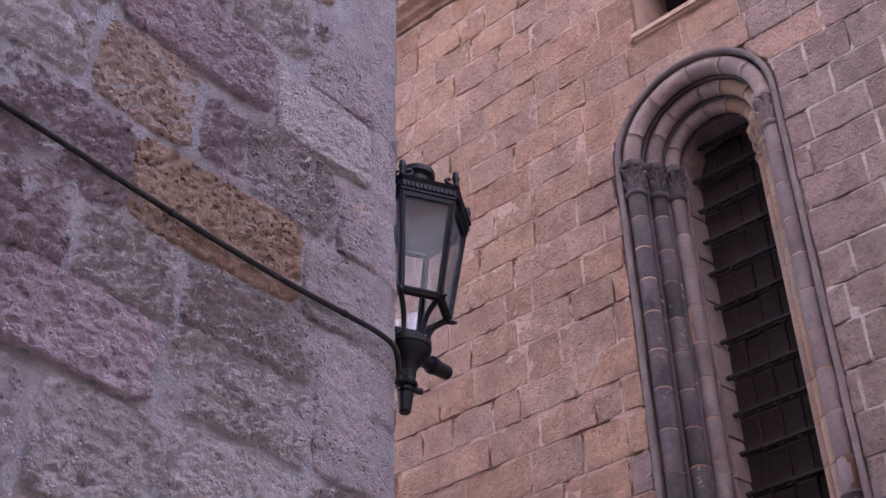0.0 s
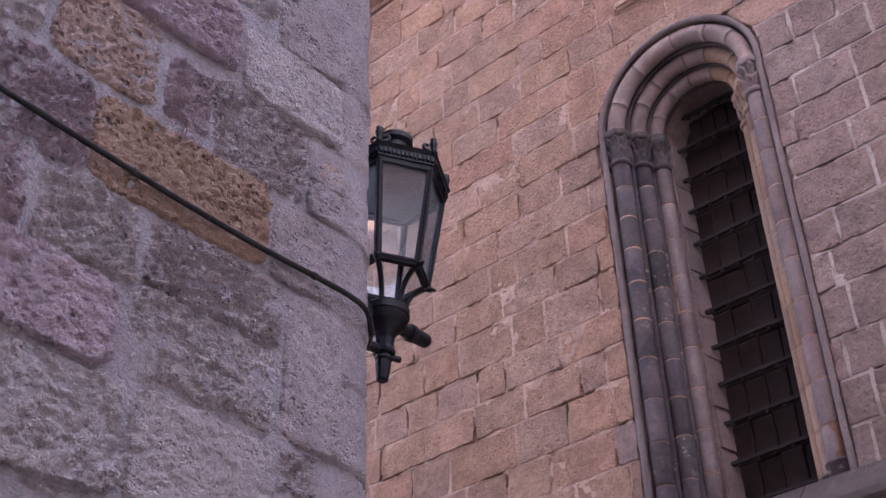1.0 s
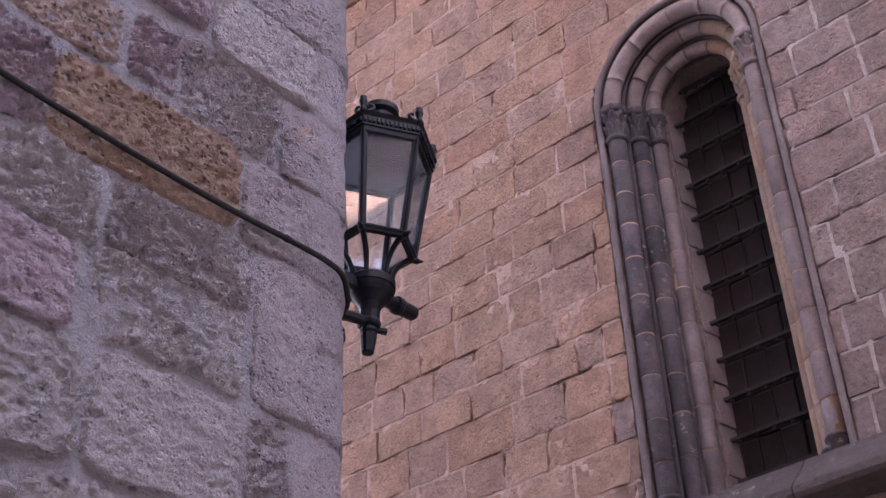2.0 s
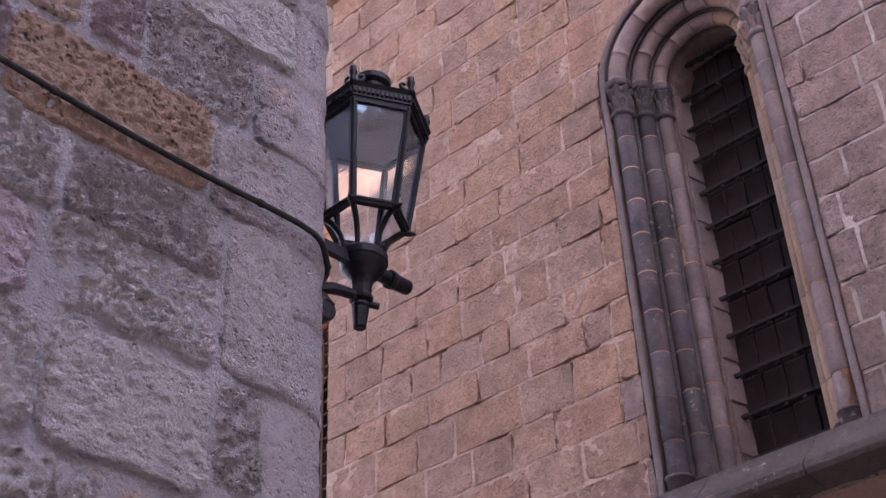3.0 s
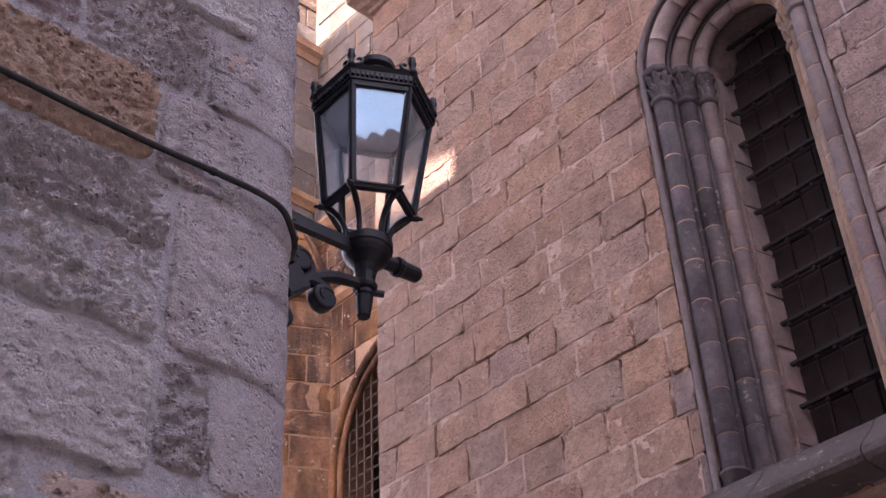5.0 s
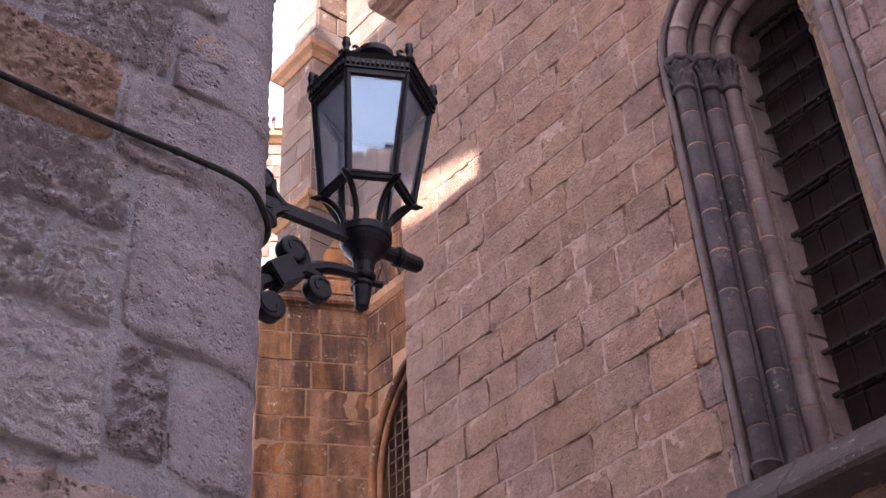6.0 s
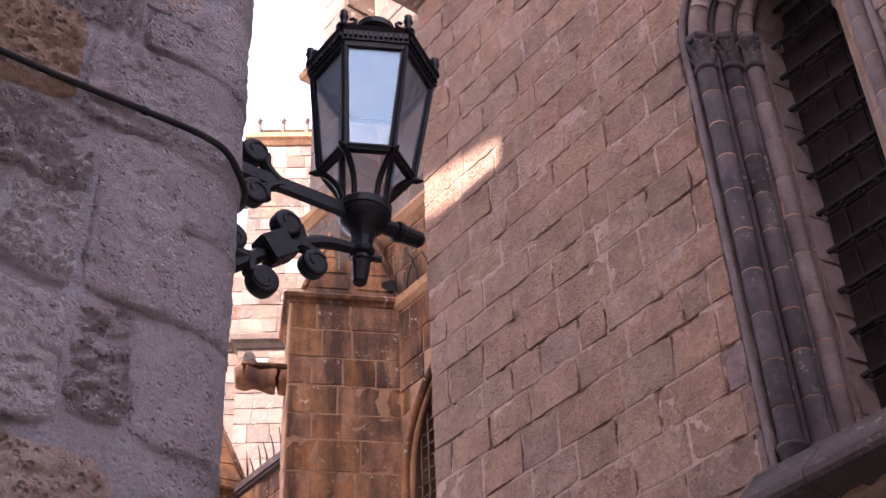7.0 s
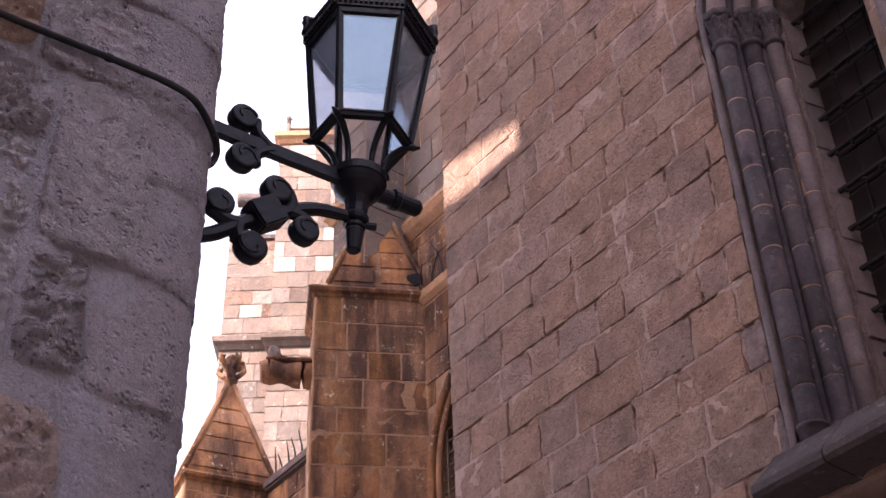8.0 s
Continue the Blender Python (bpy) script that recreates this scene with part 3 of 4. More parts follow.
for w in (0.42, 0.62, 0.55, 0.66, 0.6, 0.7):
    prof = [(-0.55, BASE + 0.02), (0.02, BASE + 0.02), (0.05, BASE - 0.02), (0.12, BASE - 0.09), (0.20, BASE - 0.165), (0.222, BASE - 0.19), (0.226, BASE - 0.228), (0.21, BASE - 0.250), (0.05, BASE - 0.262), (-0.55, BASE - 0.262)]
    moulding("ledge_stone", [(x + 0.004, 0, 0, -1), (x + w * 0.5, -0.001, 0, -1), (x + w - 0.004, 0, 0, -1)], prof, SILL, ledge)
    x += w

# ---- the old tower at the lane's corner ----
XF, RC, YC = 1.350, 0.16, -3.76


def tower_plane(s, z, d):
    """A place on the tower's skin: s runs along the flat face, round the corner and on along the lane."""
    if s <= 0:
        return Vector((XF + d, YC + s, z))
    a = s / RC
    if a <= math.pi / 2:
        return Vector((XF - RC + (RC + d) * math.cos(a), YC + (RC + d) * math.sin(a), z))
    return Vector((XF - RC - (s - RC * math.pi / 2), YC + RC + d, z))


S_END = RC * math.pi / 2
bm = bmesh.new()
add_box(bm, (-3.0, -8.5, 0), (XF - 0.03, YC - 0.02, 11.0))
add_box(bm, (-3.0, YC - 0.03, 0), (XF - RC, YC + RC - 0.03, 11.0))
shift_cyl = lathe([(RC - 0.03, 0), (RC - 0.03, 11.0)], 24)
me_ = bpy.data.meshes.new("corner_core")
shift(shift_cyl, Matrix.Translation((XF - RC, YC, 0)))
shift_cyl.to_mesh(me_)
shift_cyl.free()
bm.from_mesh(me_)
bpy.data.meshes.remove(me_)
tower = tagged(part("wall_tower", bm, TOWER_MORTAR), "rough rubble stone tower wall with a rounded dressed corner", "wall", kind="structure")

ns, nz = 190, 170
S0, S1, Z0, Z1 = -2.1, S_END + 0.9, 2.0, 6.4
verts, faces = [], []
for i in range(ns + 1):
    for j in range(nz + 1):
        s, z = S0 + (S1 - S0) * i / ns, Z0 + (Z1 - Z0) * j / nz
        q = Vector((s * 9, z * 9, 0))
        verts.append(tower_plane(s, z, 0.007 * noise.noise(q) + 0.004 * noise.noise(q * 3.1) - 0.002))
for i in range(ns):
    for j in range(nz):
        a = i * (nz + 1) + j
        faces.append((a, a + nz + 1, a + nz + 2, a + 1))
solid("mortar_skin", verts, faces, TOWER_MORTAR, tower, "smeared grey lime mortar", smooth=True)


def rubble(y0, y1, z0, z1, material, proud=0.010, rough=0.012, square=7.0, rim_sink=0.008, fine=True, seed=[0]):
    """One stone of the tower: an uneven outline and a broken, craggy face, its rim in the mortar."""
    seed[0] += 1
    o = Vector((seed[0] * 3.7, seed[0] * 1.3, 0))
    cs, cz, hs, hz = (y0 + y1) / 2 - YC, (z0 + z1) / 2, (y1 - y0) / 2 + 0.005, (z1 - z0) / 2 + 0.005
    nu, nv = (max(24, min(110, int(hs * 400))), max(20, min(64, int(hz * 420)))) if fine else (max(14, min(56, int(hs * 180))), max(12, min(40, int(hz * 190))))
    slope, lean, tip = rng.uniform(-0.04, 0.04), rng.uniform(-0.004, 0.004), rng.uniform(-0.006, 0.0)
    w1, w2 = (0.035, 0.04) if square < 9 else (0.012, 0.012)
    grain_turn = Matrix.Rotation(rng.uniform(-0.7, 0.1), 3, "Z")
    verts, faces = [], []
    for i in range(nu + 1):
        for j in range(nv + 1):
            u, v = 2 * i / nu - 1, 2 * j / nv - 1
            m = max(abs(u), abs(v))
            k = m / max(1e-6, (abs(u) ** square + abs(v) ** square) ** (1 / square)) if m > 0 else 1
            a = math.atan2(v, u)
            wob = 1 + w1 * noise.noise(o + Vector((math.cos(a) * 1.7, math.sin(a) * 1.7, 2))) + w2 * noise.noise(o + Vector((math.cos(a) * 7, math.sin(a) * 7, 5)))
            s, z = cs + u * k * hs * wob, cz + v * k * hz * wob + slope * u * hs
            q = grain_turn @ Vector((s, 1.35 * z, 0)) + o
            gap = min((1 - abs(u)) * hs, (1 - abs(v)) * hz) + 0.008 * noise.noise(q * 30)
            rim = max(0.0, min(1.0, gap / ((0.007 if square >= 9 else 0.013) if v > -0.5 else 0.005)))
            crag = 0.45 * noise.noise(q * 5) - 0.35 * abs(noise.noise(q * 13)) + 0.40 * noise.noise(q * 24) - 0.85 * max(0.0, noise.noise(q * 38)) + 0.40 * noise.noise(q * 62) - 0.45 * max(0.0, noise.noise(q * 95) - 0.1)
            verts.append(tower_plane(s, z, -rim_sink + rim * (rim_sink + 0.003 + 0.6 * proud + lean * u + tip * v + 2.1 * rough * crag)))
    for i in range(nu):
        for j in range(nv):
            a = i * (nv + 1) + j
            faces.append((a, a + nv + 1, a + nv + 2, a + 1))
    return solid("stone", verts, faces, material, tower, smooth=True)


# stones near the lamp, course by course
rubble(-4.72, -4.20, 4.37, 4.64, PURPLE, 0.026, 0.010)
rubble(-4.18, -3.81, 4.345, 4.585, LIGHT, 0.02, 0.006, 9)
rubble(-4.75, -4.45, 4.08, 4.36, PITTED)
rubble(-4.42, -4.28, 4.07, 4.30, PURPLE, 0.015, 0.02)
rubble(-4.27, -3.94, 4.07, 4.335, GREY, 0.016, 0.016)
rubble(-3.93, -3.78, 4.19, 4.335, SMOOTH, 0.010, 0.004, 9)
rubble(-3.92, -3.72, 4.065, 4.18, SMOOTH, 0.010, 0.004, 9)
rubble(-4.98, -4.61, 3.79, 4.06, PURPLE, 0.018, 0.02)
rubble(-4.60, -4.06, 3.795, 4.055, OCHRE, 0.018, 0.009, 9)
rubble(-4.04, -3.82, 3.80, 4.05, SMOOTH, 0.014, 0.006, 9)
rubble(-4.98, -4.74, 3.56, 3.78, PURPLE, 0.018, 0.02)
rubble(-4.71, -4.44, 3.56, 3.78, LIGHT, 0.016, 0.018)
rubble(-4.41, -4.00, 3.59, 3.785, GREY, 0.018, 0.018)
rubble(-4.88, -4.47, 3.335, 3.56, PURPLE, 0.026, 0.008)
rubble(-4.43, -4.16, 3.36, 3.585, LIGHT, 0.014, 0.018)
rubble(-4.15, -4.00, 3.36, 3.575, LIGHT, 0.014, 0.014)
rubble(-3.98, -3.79, 3.365, 3.785, SMOOTH, 0.016, 0.005, 9)
rubble(-4.74, -4.42, 3.05, 3.32, LIGHT, 0.016, 0.010)
rubble(-4.40, -4.00, 3.06, 3.335, LIGHT, 0.020, 0.006, 8)
rubble(-3.98, -3.86, 3.10, 3.35, GREY, 0.014, 0.014)
rubble(-4.06, -3.80, 4.60, 4.80, SMOOTH, 0.014, 0.006, 9)
rubble(-4.36, -4.08, 4.66, 4.92, LIGHT, 0.014, 0.016)
rubble(-4.70, -4.38, 4.66, 4.90, PURPLE, 0.016, 0.02)

# the rounded corner's dressed stones, and rubble away from the lamp
def quoin(s0, s1, z0, z1):
    rubble(YC + s0, YC + s1, z0, z1, SMOOTH, 0.003, 0.0035, 14, rim_sink=0.0015, fine=False)


odd = 0
CORNER = (2.42, 2.76, 3.08, 3.36, 3.60, 3.79, 4.06, 4.34, 4.60, 4.96, 5.34, 5.72, 6.10, 6.40)
for a, b in zip(CORNER, CORNER[1:]):
    start = -0.09 if 3.08 <= a < 4.0 else -0.04 if a < 4.6 else -0.20 + 0.1 * odd
    quoin(start + 0.004, start + 0.19, a, b)
    quoin(start + 0.195, start + 0.36 + 0.06 * odd, a, b)
    quoin(start + 0.365 + 0.06 * odd, start + 0.80, a, b)
    odd = 1 - odd
KINDS = (GREY, PURPLE, PITTED, GREY, LIGHT, PURPLE, GREY, SMOOTH)


def fill(y0, y1, z0, z1):
    y = y0
    while y < y1 - 0.05:
        w = rng.uniform(0.18, 0.5)
        w = y1 - y if y1 - y - w < 0.14 else w
        rubble(y + 0.006, y + w - 0.006, z0 + rng.uniform(0, 0.02), z1 - rng.uniform(0, 0.02), rng.choice(KINDS), 0.016, rng.uniform(0.008, 0.022), fine=False)
        y += w


for a, b in ((2.10, 2.42), (2.42, 2.74), (2.74, 3.04)):
    fill(-5.7, -3.86, a, b)
for a, b in ((3.05, 3.33), (3.34, 3.56), (3.57, 3.78), (3.79, 4.06), (4.07, 4.36), (4.37, 4.64), (4.65, 4.92)):
    fill(-5.7, {3.05: -4.76, 3.34: -4.90, 3.57: -5.0, 3.79: -5.0, 4.07: -4.77, 4.37: -4.74, 4.65: -4.72}[a], a, b)
fill(-4.06, -3.97, 4.81, 4.94)
for a, b in ((4.95, 5.24), (5.26, 5.56), (5.58, 5.9), (5.92, 6.3)):
    fill(-5.7, -3.97, a, b)

# round plugs of later mortar in the dressed stones
for y, z, r, m_ in ((-3.842, 4.235, 0.050, PITTED), (-3.848, 4.160, 0.044, TOWER_MORTAR), (-3.844, 3.491, 0.028, TOWER_MORTAR)):
    verts, faces = [tower_plane(y - YC, z, 0.0085)], []
    for ring_ in (0.5, 0.85, 1.0):
        for k in range(16):
            a = math.pi * k / 8
            q = r * ring_ * (1 + 0.12 * noise.noise(Vector((math.cos(a), math.sin(a), z))))
            verts.append(tower_plane(y - YC + q * math.cos(a), z + q * math.sin(a), 0.008 if ring_ < 1 else -0.006))
    faces = [(0, 1 + k, 1 + (k + 1) % 16) for k in range(16)]
    faces += [(1 + 16 * a + k, 17 + 16 * a + k, 17 + 16 * a + (k + 1) % 16, 1 + 16 * a + (k + 1) % 16) for a in (0, 1) for k in range(16)]
    solid("mortar_patch", verts, faces, m_, tower, "round mortar patch", smooth=True)

# cable along the tower and round its corner
keys = [tower_plane(s, z, 0.026 if s < 0.05 else 0.016) for s, z in ((-2.0, 3.885), (-1.6, 3.878), (-1.17, 3.866), (-0.87, 3.852), (-0.6, 3.842), (-0.35, 3.841), (-0.13, 3.850), (-0.02, 3.851), (0.04, 3.842), (0.10, 3.832), (0.16, 3.828), (0.22, 3.838), (0.30, 3.87), (0.7, 4.05), (0.86, 4.3))]
cable = tagged(part("cable", tube(curve_points(keys, 8), 0.0082, 8), RUBBER, smooth=True), "black electric cable clipped along the tower wall", "cable")
for s in (-1.35, -0.72, -0.16, 0.13, 0.5):
    near = min(curve_points(keys, 8), key=lambda p: (p - tower_plane(s, p.z, 0.03)).length)
    part("cable_clip", shift(lathe([(0.010, -0.006), (0.010, 0.006)], 10), Matrix.Translation(near) @ pose(0, 0, 0, 90)), RUBBER, cable)

# ---- the wall lamp ----
LX, LY = 0.581, -2.793
lamp = thing("wall_lamp", "black iron hexagonal street lantern on a scrolled wall bracket", "street lamp")
FACE = radians(-31.5)
# the lantern leans a little away from its wall
LEAN = Matrix.Translation((LX, LY, 4.6)) @ Vector((0, 0, 1)).rotation_difference(Vector((0.0204, 0.0457, 1))).to_matrix().to_4x4() @ Matrix.Translation((0, 0, -4.6))


def hexa(k, r, z):
    a = FACE + radians(30) + k * math.pi / 3
    return LEAN @ Vector((r * math.cos(a), r * math.sin(a), z))


def place(bm):
    return shift(bm, LEAN)


RB, ZB, RT, ZT, RE, ZE = 0.166, 4.786, 0.219, 5.232, 0.241, 5.302


def hex_ring(lo, hi):
    """A hexagonal hollow ring from (inner, outer, z) at its foot and its head."""
    bm = bmesh.new()
    rows = [[bm.verts.new(hexa(k, r, z)) for k in range(6)] for r, z in ((lo[0], lo[2]), (lo[1], lo[2]), (hi[1], hi[2]), (hi[0], hi[2]))]
    for a, b in zip(rows, rows[1:] + rows[:1]):
        for k in range(6):
            bm.faces.new((a[k], a[(k + 1) % 6], b[(k + 1) % 6], b[k]))
    return bm


part("bottom_frame", hex_ring((RB - 0.026, RB - 0.002, ZB - 0.010), (RB - 0.024, RB + 0.003, ZB + 0.010)), IRON, lamp)
part("bottom_bead", hex_ring((RB - 0.01, RB + 0.006, ZB + 0.004), (RB - 0.01, RB + 0.007, ZB + 0.011)), IRON, lamp)
part("top_frame", hex_ring((RT - 0.024, RT + 0.002, ZT - 0.018), (RT - 0.024, RT + 0.005, ZT + 0.008)), IRON, lamp)
frieze = part("frieze", hex_ring((RT - 0.03, RT + 0.004, ZT + 0.008), (RT - 0.03, RT + 0.012, ZE - 0.018)), IRON, lamp)
part("eave", hex_ring((RE - 0.06, RE - 0.012, ZE - 0.018), (RE - 0.06, RE, ZE)), IRON, frieze)
part("eave_bead", hex_ring((RT - 0.02, RT + 0.011, ZT + 0.006), (RT - 0.02, RT + 0.011, ZT + 0.014)), IRON, frieze)
for k in range(6):
    for j in range(13):
        t_ = (j + 0.5) / 13
        p = hexa(k, RT + 0.010, ZT + 0.030).lerp(hexa(k + 1, RT + 0.010, ZT + 0.030), t_)
        a = FACE + (k + 1) * math.pi / 3
        bm = shift(box((-0.002, -0.0048, -0.010), (0.009, 0.0048, 0.010)), Matrix.Translation(p) @ Matrix.Rotation(a, 4, "Z"))
        part("dentil", bm, IRON, frieze)
    lo, hi = hexa(k, RB - 0.004, ZB), hexa(k, RT - 0.004, ZT)
    a = FACE + radians(30) + k * math.pi / 3
    part("corner_post", tube([lo, hi], 0.0105, 6), IRON, lamp)
    # glazing between two posts, with its thin inner frame
    q = [hexa(k, RB - 0.008, ZB + 0.010), hexa(k + 1, RB - 0.008, ZB + 0.010), hexa(k + 1, RT - 0.008, ZT - 0.010), hexa(k, RT - 0.008, ZT - 0.010)]
    c = sum(q, Vector()) / 4
    inward = (LEAN @ Vector((0, 0, c.z)) - c).normalized() * 0.004
    g = solid("glass_pane", q + [p + inward for p in q], [(0, 1, 2, 3), (7, 6, 5, 4), (0, 4, 5, 1), (1, 5, 6, 2), (2, 6, 7, 3), (3, 7, 4, 0)], GLASS, lamp, "dusty lantern glass")
    g.visible_shadow = False
    along, rise = (q[1] - q[0]).normalized(), ((q[3] + q[2]) / 2 - (q[0] + q[1]) / 2).normalized()
    inner = [q[0] + along * 0.015 + rise * 0.008, q[1] - along * 0.015 + rise * 0.008, q[2] - along * 0.015 - rise * 0.012, q[3] + along * 0.015 - rise * 0.012]
    outv = -inward * 1.2
    vs = [p + outv for p in q] + [p + outv for p in inner] + [p - outv for p in q] + [p - outv for p in inner]
    fs = []
    for i in range(4):
        j = (i + 1) % 4
        fs += [(i, j, 4 + j, 4 + i), (8 + j, 8 + i, 12 + i, 12 + j), (4 + i, 4 + j, 12 + j, 12 + i)]
    solid("pane_frame", vs, fs, IRON, g)
    # finial on each eave corner: a pointed stem between two hooked leaves that lie along the eaves
    base = hexa(k, RE - 0.014, ZE - 0.004)
    out = Vector((math.cos(a), math.sin(a), 0))
    bm = tube([base + Vector((0, 0, h)) for h in (-0.006, 0.018, 0.036, 0.050, 0.064, 0.076, 0.086)], lambda t: (0.017, 0.013, 0.012, 0.018, 0.013, 0.015, 0.004)[min(6, int(t * 6 + 0.5))], 8)
    for other in (k - 1, k + 1):
        way = (hexa(other, RE, ZE) - hexa(k, RE, ZE)).normalized()
        pts = [base + Vector((0, 0, h)) + way * w for w, h in ((0.0, 0.004), (0.020, 0.010), (0.036, 0.018), (0.042, 0.034), (0.032, 0.044), (0.022, 0.038))]
        tube(curve_points(pts, 3), lambda t: 0.0095 * (1.1 - 0.5 * t), 6, bm=bm)
    part("finial", bm, IRON, lamp, smooth=True)
    # arched rib from the corner down to the cup
    pts = curve_points([hexa(k, RB - 0.004, ZB - 0.004), hexa(k, RB - 0.036, ZB - 0.018), hexa(k, 0.098, ZB - 0.052), hexa(k, 0.080, ZB - 0.095), hexa(k, 0.074, ZB - 0.140)], 5)
    part("basket_rib", tube(pts, lambda t: 0.0125 - 0.003 * t, 8, across=Vector((-out.y, out.x, 0))), IRON, lamp, smooth=True)
    foot = hexa(k, RB + 0.002, ZB - 0.006)
    bm = tube([foot - out * 0.014, foot + out * 0.006, foot + out * 0.014, foot + out * 0.026], lambda t: (0.012, 0.013, 0.008, 0.005)[min(3, int(t * 3 + 0.5))], 8)
    part("corner_stud", bm, IRON, lamp, smooth=True)
bm = bmesh.new()
rows = [[bm.verts.new(hexa(k, r, z)) for k in range(6)] for r, z in ((RT - 0.02, ZT - 0.002), (RE - 0.04, ZE - 0.01), (RE - 0.03, ZE + 0.004), (0.13, ZE + 0.065), (0.06, ZE + 0.085))]
for a, b in zip(rows, rows[1:]):
    for k in range(6):
        bm.faces.new((a[k], a[(k + 1) % 6], b[(k + 1) % 6], b[k]))
bm.faces.new(rows[0][::-1]), bm.faces.new(rows[-1])
part("roof", bm, IRON, lamp, "black sheet roof of the lantern")
part("chimney_cap", place(lathe([(0.056, ZE + 0.06), (0.056, ZE + 0.165), (0.066, ZE + 0.172), (0.074, ZE + 0.178), (0.074, ZE + 0.204), (0.066, ZE + 0.212), (0.02, ZE + 0.216)], 32)), IRON, lamp)
part("cup", place(lathe([(0.038, 4.515), (0.044, 4.535), (0.058, 4.552), (0.076, 4.572), (0.083, 4.590), (0.086, 4.604), (0.091, 4.608), (0.091, 4.636), (0.086, 4.642), (0.078, 4.650), (0.03, 4.652)], 40)), IRON, lamp)
part("stem", place(lathe([(0.036, 4.440), (0.043, 4.445), (0.045, 4.456), (0.041, 4.466), (0.036, 4.474), (0.037, 4.505), (0.044, 4.535)], 10)), IRON, lamp)
part("knob", place(lathe([(0.018, 4.330), (0.023, 4.334), (0.030, 4.395), (0.031, 4.408), (0.026, 4.415), (0.033, 4.422), (0.033, 4.432), (0.026, 4.442)], 12)), IRON, lamp)
part("set_screw", tube([(LX, LY - 0.006, 4.440), (LX + 0.020, LY + 0.040, 4.436), (LX + 0.026, LY + 0.052, 4.436)], 0.013, 8), IRON, lamp)

# bracket: straight upper arm with a blunt nozzle, curved lower arm with scroll ends
WALL_Y = YC + RC
part("upper_arm", tube([(LX, WALL_Y - 0.02, 4.576), (LX, -3.2, 4.584), (LX, -3.0, 4.594), (LX, LY - 0.05, 4.600)], 0.031, 4, 0.62), IRON, lamp)
part("nozzle", tube([(LX, LY + 0.05, 4.600), (LX, LY + 0.125, 4.604), (LX, LY + 0.130, 4.604), (LX, LY + 0.150, 4.605), (LX, LY + 0.155, 4.605), (LX, LY + 0.228, 4.609), (LX, LY + 0.240, 4.609)], lambda t: (0.027, 0.027, 0.036, 0.036, 0.031, 0.029, 0.020)[min(6, int(t * 6 + 0.5))], 14), IRON, lamp)
part("wall_plate", box((LX - 0.05, WALL_Y + 0.0, 3.95), (LX + 0.05, WALL_Y + 0.03, 4.72), 0.006), IRON, lamp)


def scroll(cy, cz, r, keys, start_r=0.018):
    """A bar that swells and curls into a round end, its last turn standing out on the face."""
    bm = tube(curve_points([(LX, y, z) for y, z in keys], 6), lambda t: start_r * (1 + 0.25 * t), 8, 0.95)
    disc = lathe([(r * 0.80, -0.024), (r * 0.94, -0.022), (r, -0.014), (r, 0.014), (r * 0.94, 0.022), (r * 0.80, 0.024)], 32)
    shift(disc, Matrix.Translation((LX, cy, cz)) @ pose(0, 0, 0, 0, 90))
    me = bpy.data.meshes.new("disc")
    disc.to_mesh(me)
    disc.free()
    bm.from_mesh(me)
    bpy.data.meshes.remove(me)
    a0 = math.atan2(keys[-1][1] - cz, keys[-1][0] - cy)
    coil = [(LX + 0.022, cy + r * q * math.cos(a0 + 1.9 * math.pi * (0.86 - q)), cz + r * q * math.sin(a0 + 1.9 * math.pi * (0.86 - q))) for q in [0.86 - 0.6 * i / 20 for i in range(21)]]
    tube(coil, 0.0065, 6, bm=bm)
    part("scroll", bm, IRON, lamp, smooth=False)


scroll(-3.219, 4.668, 0.046, [(-3.11, 4.595), (-3.14, 4.612), (-3.170, 4.640), (-3.176, 4.680)])
scroll(-3.212, 4.508, 0.047, [(-3.11, 4.590), (-3.14, 4.572), (-3.166, 4.545), (-3.168, 4.505)])
part("lower_arm", tube(curve_points([(LX, LY - 0.02, 4.456), (LX, -2.865, 4.450), (LX, -2.945, 4.432), (LX, -3.025, 4.390), (LX, -3.12, 4.325), (LX, -3.215, 4.245), (LX, -3.305, 4.172), (LX, -3.45, 4.11), (LX, WALL_Y, 4.10)], 6), lambda t: 0.019 + 0.006 * math.sin(math.pi * t), 8, 0.8), IRON, lamp)
clasp = shift(box((-0.036, -0.054, -0.047), (0.036, 0.054, 0.047), 0.006), Matrix.Translation((LX, -3.120, 4.330)) @ Matrix.Rotation(math.atan2(0.069, 0.084), 4, "X"))
part("clasp", clasp, IRON, lamp)
scroll(-3.089, 4.436, 0.048, [(-3.085, 4.350), (-3.05, 4.370), (-3.034, 4.405), (-3.046, 4.445)], 0.020)
scroll(-2.986, 4.325, 0.046, [(-3.07, 4.365), (-3.03, 4.378), (-2.985, 4.370), (-2.955, 4.345)], 0.020)
scroll(-3.160, 4.188, 0.050, [(-3.160, 4.295), (-3.192, 4.27), (-3.206, 4.235), (-3.20, 4.20)], 0.020)
scroll(-3.273, 4.302, 0.047, [(-3.16, 4.290), (-3.205, 4.262), (-3.25, 4.258), (-3.29, 4.275)], 0.020)

# ---- the great church beyond: nave wall, buttresses, far tower ----
YN = 2.5


def nave_plane(u, v, d):
    return (u, YN - d, v)


AX, AZ, AR = -4.85, 8.15, 1.45
bm = bmesh.new()
add_box(bm, (-7.0, YN - 0.001, 0), (AX - AR, YN + 0.6, 16.5))
add_box(bm, (AX + AR, YN - 0.001, 0), (EDGE, YN + 0.6, 16.5))
